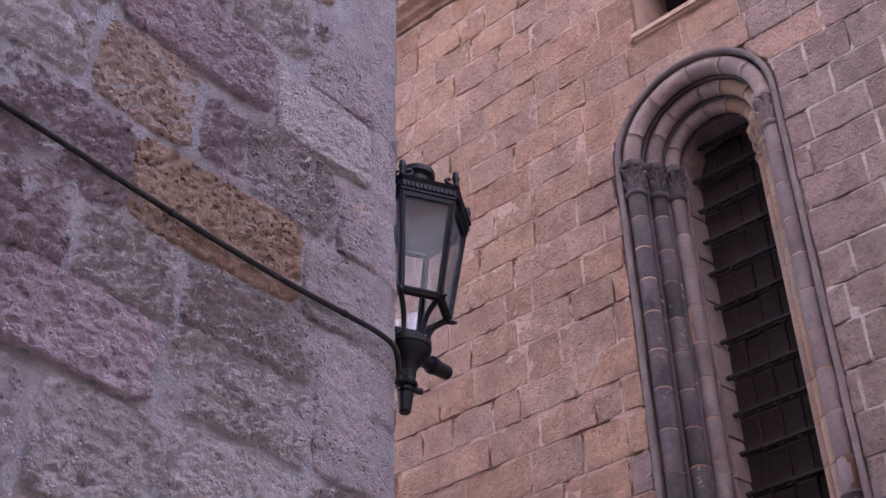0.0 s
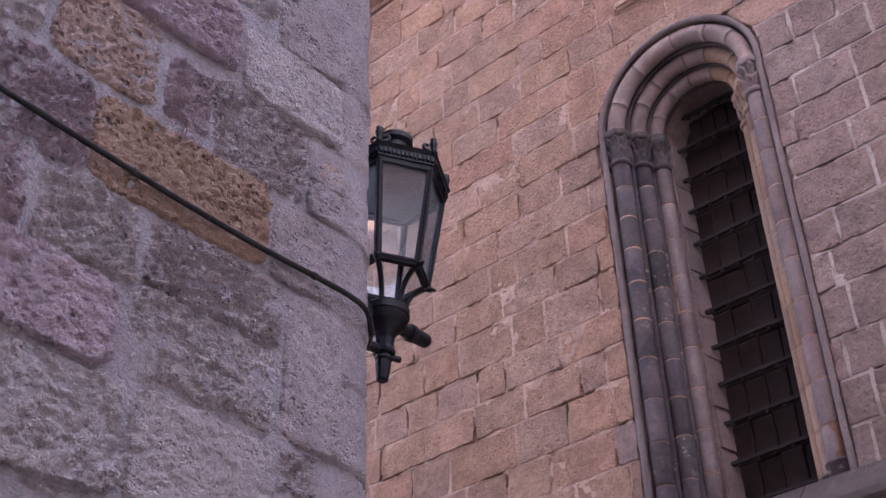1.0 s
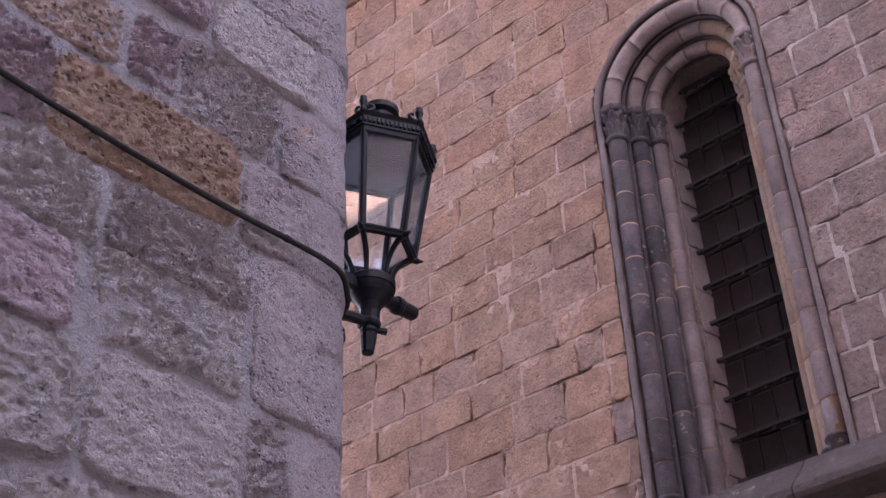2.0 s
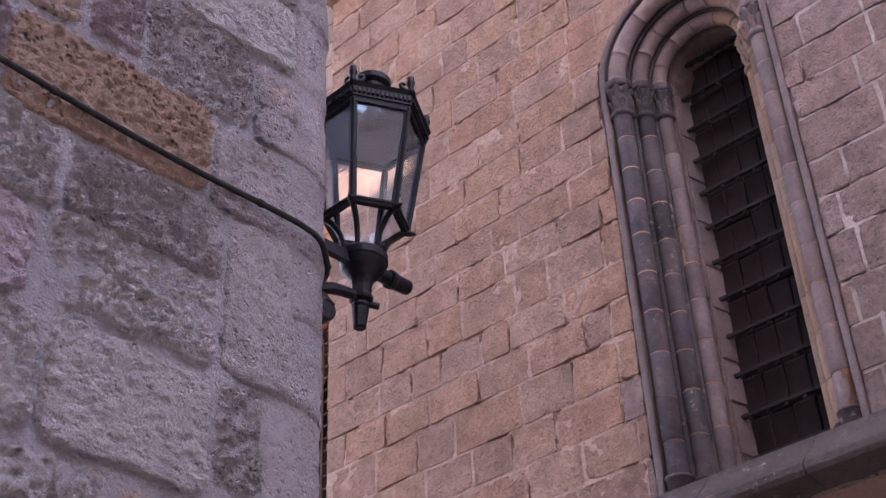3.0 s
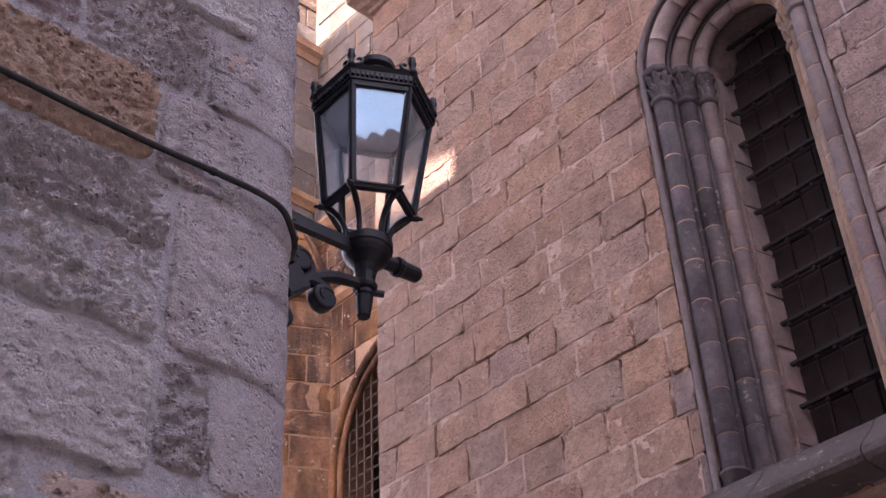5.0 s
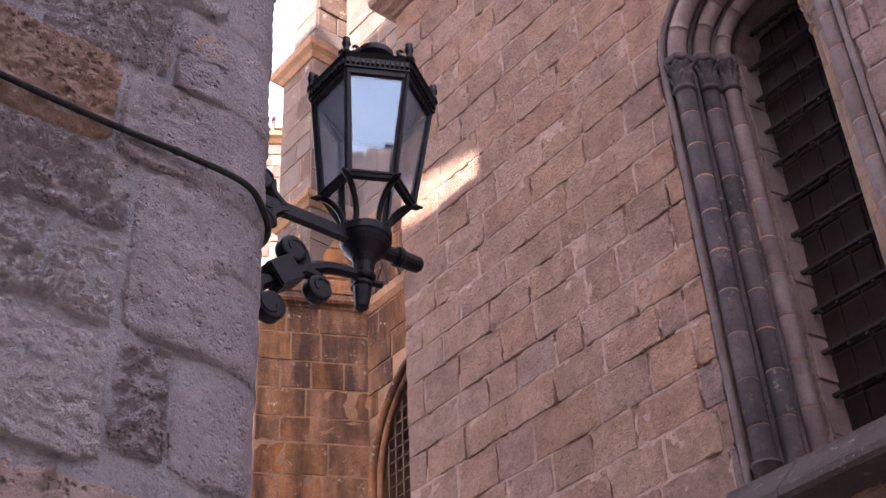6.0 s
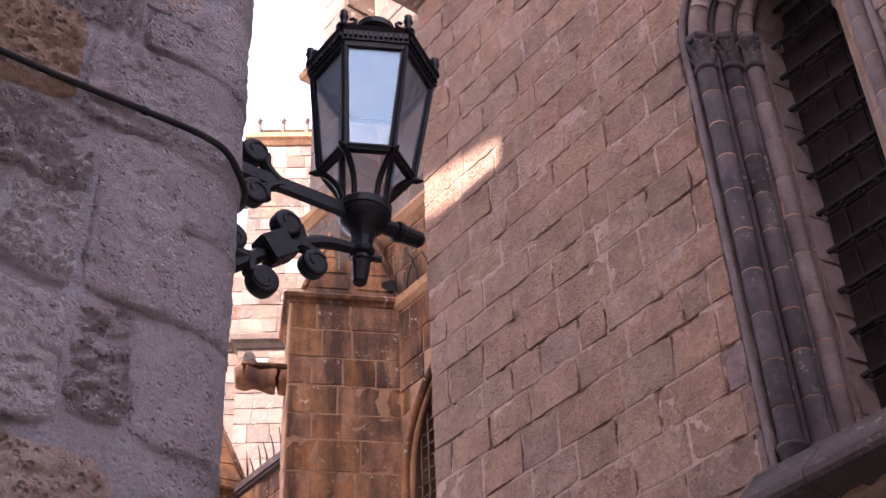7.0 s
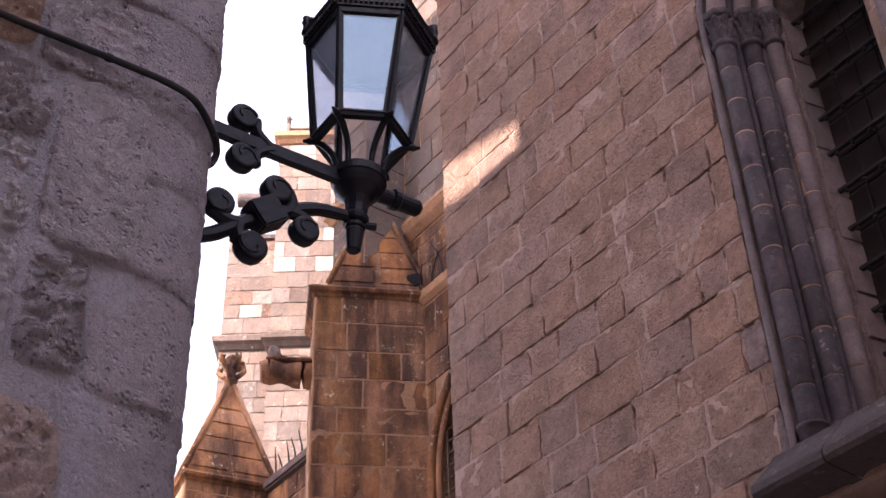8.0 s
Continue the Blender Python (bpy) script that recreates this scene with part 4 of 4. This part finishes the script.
add_box(bm, (AX - AR, YN - 0.001, AZ + AR), (AX + AR, YN + 0.6, 16.5))
add_box(bm, (AX - AR, YN - 0.001, 0), (AX + AR, YN + 0.6, 4.0))
arc = [(AX + AR * math.cos(a), AZ + AR * math.sin(a)) for a in [math.pi * k / 28 for k in range(29)]]
for (xa, za), (xb, zb) in zip(arc, arc[1:]):
    y0, y1 = YN - 0.001, YN + 0.6
    vs = [bm.verts.new(p) for p in ((xa, y0, za), (xb, y0, zb), (xb, y0, AZ + AR), (xa, y0, AZ + AR), (xa, y1, za), (xb, y1, zb))]
    bm.faces.new([vs[k] for k in (0, 1, 2, 3)])
    bm.faces.new([vs[k] for k in (0, 4, 5, 1)])
nave = tagged(part("wall_nave", bm, GOLD_TRIM), "golden stained ashlar nave wall of the great church", "wall", kind="structure")
moulding("string_course", [(-6.6, YN, 0, -1), (EDGE, YN, 0, -1)], [(-0.1, 11.36), (0.02, 11.36), (0.10, 11.44), (0.14, 11.52), (0.13, 11.58), (-0.1, 11.62)], GOLD_TRIM, nave)
moulding("lower_string", [(-6.4, YN, 0, -1), (EDGE, YN, 0, -1)], [(-0.1, 10.30), (0.02, 10.30), (0.07, 10.36), (0.09, 10.44), (-0.1, 10.50)], GOLD_TRIM, nave)

ashlar(nave, nave_plane, -6.9, EDGE, 6.6, 10.28, 0.33, 0.5, GOLD, 0.012, 0.008, keep=lambda u, v: abs(u - AX) > AR + 0.2 if v < AZ else math.hypot(u - AX, v - AZ) > AR + 0.26)
ashlar(nave, nave_plane, -6.7, EDGE, 10.55, 11.34, 0.33, 0.5, GOLD, 0.012, 0.008)
ashlar(nave, nave_plane, -6.7, EDGE, 11.66, 16.0, 0.36, 0.55, CREAM, 0.012, 0.008)

# barred arch in the nave wall
arch = thing("window_2", "arched opening with a rusty iron lattice in golden stone", "window", kind="structure")
for r, y, rad in ((AR, YN - 0.012, 0.045), (AR - 0.075, YN + 0.03, 0.035)):
    pts = [(AX - r, y, 4.0)] + [(AX - r * math.cos(math.pi * k / 32), y, AZ + r * math.sin(math.pi * k / 32)) for k in range(33)] + [(AX + r, y, 4.0)]
    part("arch_roll", tube(pts, rad, 8, across=Vector((0, 1, 0))), GOLD, arch, smooth=True)
for k in range(24):
    x = AX - AR + 0.12 * k + 0.06
    top = AZ + math.sqrt(max(0.01, (AR - 0.1) ** 2 - (x - AX) ** 2))
    part("lattice_bar", tube([(x, YN + 0.07, 4.2), (x, YN + 0.07, top)], 0.011, 6), RUST, arch)
for k in range(38):
    z = 4.3 + 0.14 * k
    half = AR - 0.1 if z < AZ else math.sqrt(max(0.0, (AR - 0.1) ** 2 - (z - AZ) ** 2))
    if half > 0.1:
        part("lattice_bar", tube([(AX - half, YN + 0.085, z), (AX + half, YN + 0.085, z)], 0.011, 6, across=Vector((0, 0, 1))), RUST, arch)
# dark sheet stands for the unlit space behind the lattice
part("dark_backing", box((AX - AR, YN + 0.5, 3.9), (AX + AR, YN + 0.55, AZ + AR)), DARK_PANE, arch)


def pyramid(x0, x1, y0, y1, z0, z1, material, parent, name="cap"):
    cx, cy = (x0 + x1) / 2, (y0 + y1) / 2
    verts = [(x0, y0, z0 - 0.1), (x1, y0, z0 - 0.1), (x1, y1, z0 - 0.1), (x0, y1, z0 - 0.1), (x0, y0, z0), (x1, y0, z0), (x1, y1, z0), (x0, y1, z0)]
    e = 0.05
    verts += [(cx - e, cy - e, z1), (cx + e, cy - e, z1), (cx + e, cy + e, z1), (cx - e, cy + e, z1)]
    faces = [(3, 2, 1, 0), (8, 9, 10, 11)]
    for a in (0, 4):
        faces += [(a + k, a + (k + 1) % 4, a + 4 + (k + 1) % 4, a + 4 + k) for k in range(4)]
    cap = solid(name, verts, faces, material, parent)
    # rolls on the hips
    for x, y, ex, ey in ((x0, y0, -e, -e), (x1, y0, e, -e), (x1, y1, e, e), (x0, y1, -e, e)):
        part("hip_roll", tube([(x, y, z0 + 0.02), (cx + ex, cy + ey, z1)], 0.035, 8), material, cap, smooth=True)

    def slope(u, v, d):
        f_ = (v - z0) / (z1 - z0)
        return (u, y0 + (cy - e - y0) * f_ - d, v)
    for k in range(5):
        v0, v1 = z0 + (z1 - z0) * (0.03 + 0.17 * k), z0 + (z1 - z0) * (0.18 + 0.17 * k)
        m = 2 if k < 3 else 1
        f0, f1 = (v0 - z0) / (z1 - z0), (v1 - z0) / (z1 - z0)
        for j in range(m):
            a0, a1 = j / m + 0.04, (j + 1) / m - 0.04
            lo0, hi0, lo1, hi1 = x0 + (cx - x0) * f0, x1 + (cx - x1) * f0, x0 + (cx - x0) * f1, x1 + (cx - x1) * f1
            block("cap_stone", [(lo0 + (hi0 - lo0) * a0, v0), (lo0 + (hi0 - lo0) * a1, v0), (lo1 + (hi1 - lo1) * a1, v1), (lo1 + (hi1 - lo1) * a0, v1)], 0.015, slope, material, cap)
    return cap


def finial(x, y, z, parent, material, s=1.0):
    bm = lathe([(0.07 * s, z - 0.05), (0.05 * s, z + 0.08 * s), (0.10 * s, z + 0.11 * s), (0.06 * s, z + 0.15 * s), (0.07 * s, z + 0.3 * s), (0.11 * s, z + 0.42 * s), (0.05 * s, z + 0.5 * s)], 10)
    shift(bm, Matrix.Translation((x, y, 0)))
    ob = part("finial", bm, material, parent, "carved leafy stone finial", True)
    for k in range(8):
        a = k * math.pi / 4 + 0.3
        h = z + (0.2 if k % 2 else 0.36) * s
        pts = [Vector((x + q * s * math.cos(a), y + q * s * math.sin(a), h + w * s)) for q, w in ((0.05, -0.06), (0.12, 0.0), (0.17, 0.05), (0.16, 0.1), (0.12, 0.09))]
        part("leaf", tube(pts, 0.038 * s, 6), material, ob, smooth=True)


def buttress(corner, degrees, length, z1, cap_top, with_finial, inset=-0.04):
    """A buttress that leaves the wall at its inner corner; its flank runs from x = 0 to length in its own frame."""
    b = thing("buttress", "stained golden stone buttress with a sloped cap", "buttress", "buttresses of the nave")
    a = radians(degrees)
    b.matrix_basis = Matrix.Translation((corner[0] - length * math.cos(a), corner[1] - length * math.sin(a), 0)) @ Matrix.Rotation(a, 4, "Z")
    back = 0.85
    part("core", box((-0.001, -0.001, 0), (length + 0.1, back, z1)), GOLD_TRIM, b)
    low = z1 - 4.6
    ashlar(b, lambda u, v, d: (u, -d, v), 0.0, length, low, z1, 0.33, 0.44, GOLD, 0.006, 0.010)
    # lit end face: its brightness is put into the paler, less streaked stone
    ashlar(b, lambda u, v, d: (-d, back - u, v), 0.0, back, low, z1, 0.33, 0.44, GOLD_TRIM, 0.008, 0.007)
    moulding("cap_moulding", [(0, back, -1, 0), (0, 0, -1, -1), (length + 0.05, 0, 0, -1)], [(-0.05, z1 - 0.02), (0.015, z1 - 0.01), (0.03, z1 + 0.02), (0.07, z1 + 0.04), (0.085, z1 + 0.075), (0.05, z1 + 0.12), (-0.05, z1 + 0.17)], GOLD, b)
    pyramid(inset, length + 0.02, -0.02, back, z1 + 0.16, cap_top, GOLD, b)
    if with_finial:
        finial(length / 2, back / 2, cap_top - 0.03, b, GOLD, 1.1)
    return b


first = buttress((-6.35, YN), 62, 1.22, 10.36, 12.10, False, 0.14)
buttress((-10.55, 2.98), 78, 1.15, 9.95, 11.70, True)

# pier that rises behind the first buttress
pier = thing("pier", "tall pale stone pier with moulded cornices", "pier")
PX0, PX1, PY = -7.40, -6.72, 1.92
part("core", box((PX0, PY, 10.0), (PX1, YN + 0.05, 14.45)), GOLD_TRIM, pier)
part("foot", box((PX0 + 0.1, PY + 0.3, 0), (PX1, YN + 0.05, 10.0)), GOLD_TRIM, pier)
ashlar(pier, lambda u, v, d: (PX1 + d, u, v), PY, YN, 10.6, 14.4, 0.38, 0.55, (CREAM, CREAM, CREAM_BROWN), 0.010, 0.007)
ashlar(pier, lambda u, v, d: (u, PY - d, v), PX0, PX1, 10.2, 14.4, 0.38, 0.55, (CREAM, CREAM, CREAM_BROWN), 0.008, 0.007)
moulding("cornice", [(PX0, YN, -1, 0), (PX0, PY, -1, -1), (PX1, PY, 1, -1), (PX1, YN, 1, 0)], [(-0.05, 14.38), (0.03, 14.40), (0.07, 14.47), (0.13, 14.52), (0.15, 14.62), (-0.05, 14.75)], GOLD_TRIM, pier)
moulding("lower_cornice", [(PX0, YN, -1, 0), (PX0, PY, -1, -1), (PX1, PY, 1, -1), (PX1, YN, 1, 0)], [(-0.05, 11.86), (0.03, 11.88), (0.06, 11.93), (0.10, 11.97), (0.11, 12.05), (-0.05, 12.14)], GOLD_TRIM, pier)
part("upper_stage", box((PX0 + 0.08, PY + 0.10, 14.6), (PX1 - 0.06, YN + 1.5, 19.0)), CREAM, pier)
ashlar(pier, lambda u, v, d: (PX1 - 0.06 + d, u, v), PY + 0.10, YN + 1.0, 14.7, 17.6, 0.38, 0.6, (CREAM, CREAM, CREAM_BROWN), 0.02, 0.010)
ashlar(pier, lambda u, v, d: (u, PY + 0.10 - d, v), PX0 + 0.08, PX1 - 0.06, 14.7, 17.6, 0.38, 0.55, (CREAM, CREAM, CREAM_BROWN), 0.02, 0.010)
moulding("weathering", [(PX0, YN, -1, 0), (PX0, PY, -1, -1), (PX1, PY, 1, -1), (PX1, YN, 1, 0)], [(-0.2, 14.72), (-0.02, 14.72), (-0.06, 15.0), (-0.2, 15.1)], CREAM, pier)

# gargoyle spout on the buttress
gargoyle = thing("gargoyle", "weathered stone water spout carved as a beast's head", "gargoyle")
bm = tube(curve_points([(0.05, 0.25, 9.47), (-0.2, 0.25, 9.47), (-0.34, 0.25, 9.48), (-0.46, 0.25, 9.50), (-0.55, 0.25, 9.49)], 6), lambda t: 0.135 + 0.014 * math.sin(11 * t) - 0.01 * t, 12)
for v in bm.verts:
    v.co += Vector((noise.noise(v.co * 9), 0.4 * noise.noise(v.co * 11), noise.noise(v.co * 8 + Vector((4, 0, 0))))) * 0.03
gargoyle.matrix_basis = first.matrix_basis.copy()
part("body", bm, GOLD, gargoyle, smooth=True)
part("channel_slab", box((-0.5, 0.12, 9.585), (-0.005, 0.38, 9.63), 0.012), GOLD, gargoyle)
bm = bmesh.new()
bmesh.ops.create_icosphere(bm, subdivisions=3, radius=0.10)
for v in bm.verts:
    v.co = Vector((v.co.x * 0.8, v.co.y, v.co.z * 1.2)) * (1 + 0.5 * noise.noise(v.co * 12))
part("crest", shift(bm, Matrix.Translation((-0.40, 0.25, 9.70))), CREAM, gargoyle, smooth=True)

# low parapet between the buttresses with iron spikes
parapet = thing("parapet", "low golden stone parapet with bent iron spikes", "parapet")
part("coping", box((-10.5, 2.80, 9.90), (-7.0, 3.3, 10.06), 0.03), SILL, parapet)
part("body", box((-10.5, 2.90, 0), (-7.0, 3.5, 9.90)), GOLD_TRIM, parapet)
ashlar(parapet, lambda u, v, d: (u, 2.9 - d, v), -10.5, -7.05, 7.6, 9.9, 0.34, 0.6, GOLD, 0.015, 0.014)
for k in range(9):
    x = -10.4 + 0.17 * k
    h, b = rng.uniform(0.28, 0.5), rng.uniform(-0.14, 0.14)
    part("spike", tube(curve_points([(x, 2.95, 10.04), (x + 0.2 * b, 2.93, 10.04 + 0.5 * h), (x + b, 2.9, 10.04 + h)], 5), lambda t: 0.017 * (1.1 - 0.7 * t), 6), GRILLE_IRON, parapet)
# wires and a floodlight on the first buttress's shoulder
for k in range(5):
    x, b = -6.35 + 0.22 * k, rng.uniform(-0.2, 0.2)
    h = rng.uniform(0.3, 0.6)
    tagged(part("iron_spike", tube(curve_points([(x, YN - 0.06, 10.46), (x + 0.3 * b, YN - 0.08, 10.46 + 0.5 * h), (x + b, YN - 0.1, 10.46 + h)], 5), lambda t: 0.014 * (1.1 - 0.6 * t), 6), GRILLE_IRON), "thin bent iron spike on the stone string course", "spike", "spikes on the string course")
flood = thing("floodlight", "small dark floodlight on the stone string course", "floodlight")
part("housing", shift(box((-0.08, -0.05, -0.07), (0.08, 0.05, 0.07), 0.012), Matrix.Translation((-6.40, YN - 0.10, 10.64)) @ pose(0, 0, 0, 20, 0, 30)), IRON, flood)
part("stand", tube([(-6.40, YN - 0.08, 10.46), (-6.40, YN - 0.1, 10.6)], 0.015, 8), IRON, flood)

# ---- far tower ----
FX = -15.5
far = thing("far_tower", "sunlit pale stone church tower with a crested parapet", "tower")
far.matrix_basis = Matrix.Translation((FX + 0.15, 4.32, 0)) @ Matrix.Rotation(radians(-36), 4, "Z") @ Matrix.Diagonal((1, 0.8, 1, 1)) @ Matrix.Translation((-FX, -4.12, 0))
part("core", box((FX - 5, 4.12, 0), (FX, 5.30, 17.9)), CREAM, far)
part("core", box((FX - 5, 5.30, 0), (FX + 0.35, 11.0, 20.3)), CREAM, far)
ashlar(far, lambda u, v, d: (FX + d, u, v), 4.12, 5.28, 11.5, 15.25, 0.34, 0.55, TOWER_MIX, 0.010, 0.007)
ashlar(far, lambda u, v, d: (FX + d, u, v), 4.12, 5.28, 15.68, 17.9, 0.34, 0.55, TOWER_MIX, 0.010, 0.007)
ashlar(far, lambda u, v, d: (FX + 0.35 + d, u, v), 5.30, 8.6, 11.5, 15.08, 0.34, 0.55, TOWER_MIX, 0.010, 0.007)
ashlar(far, lambda u, v, d: (FX + 0.35 + d, u, v), 5.30, 8.6, 15.50, 20.1, 0.34, 0.55, TOWER_MIX, 0.010, 0.007)
ashlar(far, lambda u, v, d: (u, 4.12 - d, v), FX - 1.5, FX, 11.5, 17.9, 0.34, 0.55, TOWER_MIX, 0.010, 0.007)
PROF = lambda z: [(-0.05, z - 0.20), (0.04, z - 0.18), (0.09, z - 0.10), (0.16, z - 0.06), (0.18, z + 0.04), (0.08, z + 0.12), (-0.05, z + 0.14)]
moulding("string_course", [(FX - 3, 4.12, 0, -1), (FX, 4.12, 1, -1), (FX, 5.30, 1, 0)], PROF(15.50), CREAM_BROWN, far)
moulding("string_course", [(FX, 5.30, 1, -1), (FX + 0.35, 5.30, 1, -1), (FX + 0.35, 9.5, 1, 0)], PROF(15.32), CREAM_BROWN, far)
moulding("parapet_course", [(FX - 2, 5.30, 0, -1), (FX + 0.35, 5.30, 1, -1), (FX + 0.35, 9.5, 1, 0)], PROF(20.3), GOLD_TRIM, far)
part("sloped_cap", box((FX - 3, 4.10, 17.88), (FX + 0.05, 5.30, 18.05), 0.04), SILL, far)
for k in range(7):
    y = 5.45 + 0.62 * k
    m = part("merlon", box((FX + 0.14, y - 0.05, 20.42), (FX + 0.28, y + 0.05, 20.80), 0.02), CREAM, far)
    part("rail", box((FX + 0.16, y + 0.05, 20.62), (FX + 0.26, y + 0.57, 20.70), 0.02), CREAM, far)
    finial(FX + 0.21, y, 20.80, m, CREAM, 0.45)
spout = tagged(part("water_spout", tube(curve_points([(FX - 0.2, 5.35, 19.1), (FX - 0.2, 4.8, 19.1), (FX - 0.2, 4.2, 19.12)], 6), 0.16, 8), SILL, smooth=True), "long stone water spout on the tower's corner", "spout")
spout.matrix_basis = far.matrix_basis.copy()

# ---- behind the camera: the house the lantern mirrors, and an added sun block ----
def house(name, x0, x1, y0, y1, top, label):
    h = thing(name, label, "house")
    part("wall", box((x0, y0, 0), (x1, y1, top)), PLASTER, h)
    part("roof", box((x0 - 0.5, y0 - 0.5, top), (x1 + 0.5, y1 + 0.5, top + 0.25), 0.05), ROOF_TILE, h)
    return h


east = house("house", 10.5, 22.0, -16.0, 14.0, 10.45, "pale rendered house with a tiled roof across the square")
for k in range(64):
    y = -13.0 + 0.23 * k
    part("eave_tile", tube([(9.9, y, 10.84), (11.2, y, 11.15)], 0.105, 8), ROOF_TILE, east)

# unseen tall house added along the south side to shade the lane: solid below, thin wall above
SOUTH = -9.0
south = thing("house", "unseen tall rendered house added to block the sun, slotted near its head", "house")
part("wall", box((-8.0, SOUTH - 9, 0), (6.5, SOUTH - 0.12, 13.5)), PLASTER, south)
# a slanting slot cut in the added wall lets one bar of sun through
GX0, GX1 = -0.36, 0.67
bm = bmesh.new()
add_box(bm, (-8.0, SOUTH - 0.12, 0), (GX0, SOUTH, 24.4))
add_box(bm, (GX1, SOUTH - 0.12, 0), (6.5, SOUTH, 24.4))
for low, high in (((0, 0), (15.60, 15.42)), ((16.08, 15.83), (24.4, 24.4))):
    r = bmesh.ops.create_cube(bm, size=1.0)
    for v in r["verts"]:
        k = 0 if v.co.x < 0 else 1
        v.co = Vector(((GX0, GX1)[k], SOUTH - 0.06 + 0.12 * v.co.y, (low if v.co.z < 0 else high)[k]))
part("gallery_wall", bm, PLASTER, south)

# ---- church wall courses ----
course(4.49, 4.76, -2.64, -2.29, -1.88, -1.51, -1.09, -0.66, -0.35, -0.05, 0.42, 0.77, 1.12, 1.62, 2.01, 2.6)
course(4.76, 5.01, -2.64, -2.17, -1.77, -1.34, -1.01, -0.58, -0.11, 0.29, 0.74, 1.28, 1.71, 2.02, 2.6)
course(5.01, 5.27, -2.64, -2.19, -1.77, -1.41, -0.91, -0.51, -0.13, 0.18, 0.65, 1.04, 1.35, 1.79, 2.27, 2.6)
course(5.27, 5.525, -2.64, -2.2, -1.72, -1.33, -1.01, -0.68, -0.21, 0.17, 0.63, 1.24, 1.46, 1.85, 2.34, 2.6)
course(5.525, 5.815, -2.64, -2.16, -1.78, -1.46, -0.92, -0.52, -0.19, 0.15, 0.64, 1.03, 1.34, 1.77, 2.13, 2.6)
course(5.815, 6.06, -2.64, -2.45, -2.07, -1.67, -1.24, -0.83, -0.4, -0.21, 0.19, 0.57, 0.94, 1.29, 1.71, 2.13, 2.6)
course(6.06, 6.31, -2.64, -2.12, -1.82, -1.55, -1.2, -0.97, -0.53, -0.05, 0.39, 0.88, 1.37, 1.84, 2.34, 2.6)
course(6.31, 6.61, -2.64, -2.44, -2.08, -1.66, -1.35, -0.9, -0.63, -0.2, 0.13, 0.6, 1.09, 1.65, 2.13, 2.6)
course(6.61, 6.845, -2.64, -2.23, -1.75, -1.37, -0.96, -0.52, -0.18, 0.29, 0.7, 1.2, 1.58, 1.94, 2.25, 2.6)
course(6.845, 7.09, -2.64, -2.44, -2.03, -1.56, -1.06, -0.82, -0.4, -0.08, 0.38, 0.76, 1.28, 1.71, 2.04, 2.6)
course(7.09, 7.34, -2.64, -2.28, -1.83, -1.36, -0.96, -0.51, -0.2, 0.22, 0.53, 0.97, 1.33, 1.7, 2.18, 2.6)
course(7.34, 7.6, -2.64, -2.14, -1.74, -1.26, -0.76, -0.4, -0.08, 0.34, 0.65, 0.99, 1.52, 1.86, 2.24, 2.6)
course(7.6, 7.87, -2.64, -2.22, -1.89, -1.58, -1.11, -0.75, -0.26, 0.22, 0.6, 0.99, 1.39, 1.69, 2.12, 2.6)
course(7.87, 8.12, -2.64, -2.22, -1.81, -1.39, -0.77, -0.28, 0.12, 0.51, 0.95, 1.55, 1.9, 2.26, 2.6)
course(8.12, 8.38, -2.64, -2.14, -1.74, -1.33, -0.9, -0.52, -0.27, -0.03, 0.27, 0.65, 1.07, 1.37, 1.79, 2.22, 2.6)
course(8.38, 8.65, -2.64, -2.33, -1.9, -1.51, -1.07, -0.67, -0.22, 0.15, 0.59, 1.04, 1.34, 1.65, 2.09, 2.6)
course(8.65, 8.92, -2.64, -2.15, -1.8, -1.41, -1.15, -0.67, -0.45, 0.04, 0.46, 0.82, 1.19, 1.55, 1.92, 2.34, 2.6)
course(8.92, 9.2, -2.64, -2.28, -1.9, -1.64, -1.31, -0.86, -0.55, -0.05, 0.36, 0.81, 1.17, 1.51, 1.97, 2.32, 2.6)
course(9.2, 9.48, -2.64, -2.3, -1.85, -1.45, -0.98, -0.67, -0.28, 0.16, 0.48, 0.84, 1.21, 1.68, 2.07, 2.6)
course(9.48, 9.76, -2.64, -2.17, -1.66, -1.26, -0.82, -0.49, -0.12, 0.31, 0.79, 1.18, 1.53, 1.85, 2.26, 2.6)
course(9.76, 10.04, -2.64, -2.3, -1.84, -1.37, -1.1, -0.76, -0.4, 0.06, 0.49, 0.95, 1.32, 1.65, 2.01, 2.6)
course(10.04, 10.32, -2.64, -2.18, -1.83, -1.46, -1.08, -0.7, -0.32, 0.16, 0.49, 0.79, 1.28, 1.76, 2.26, 2.6)
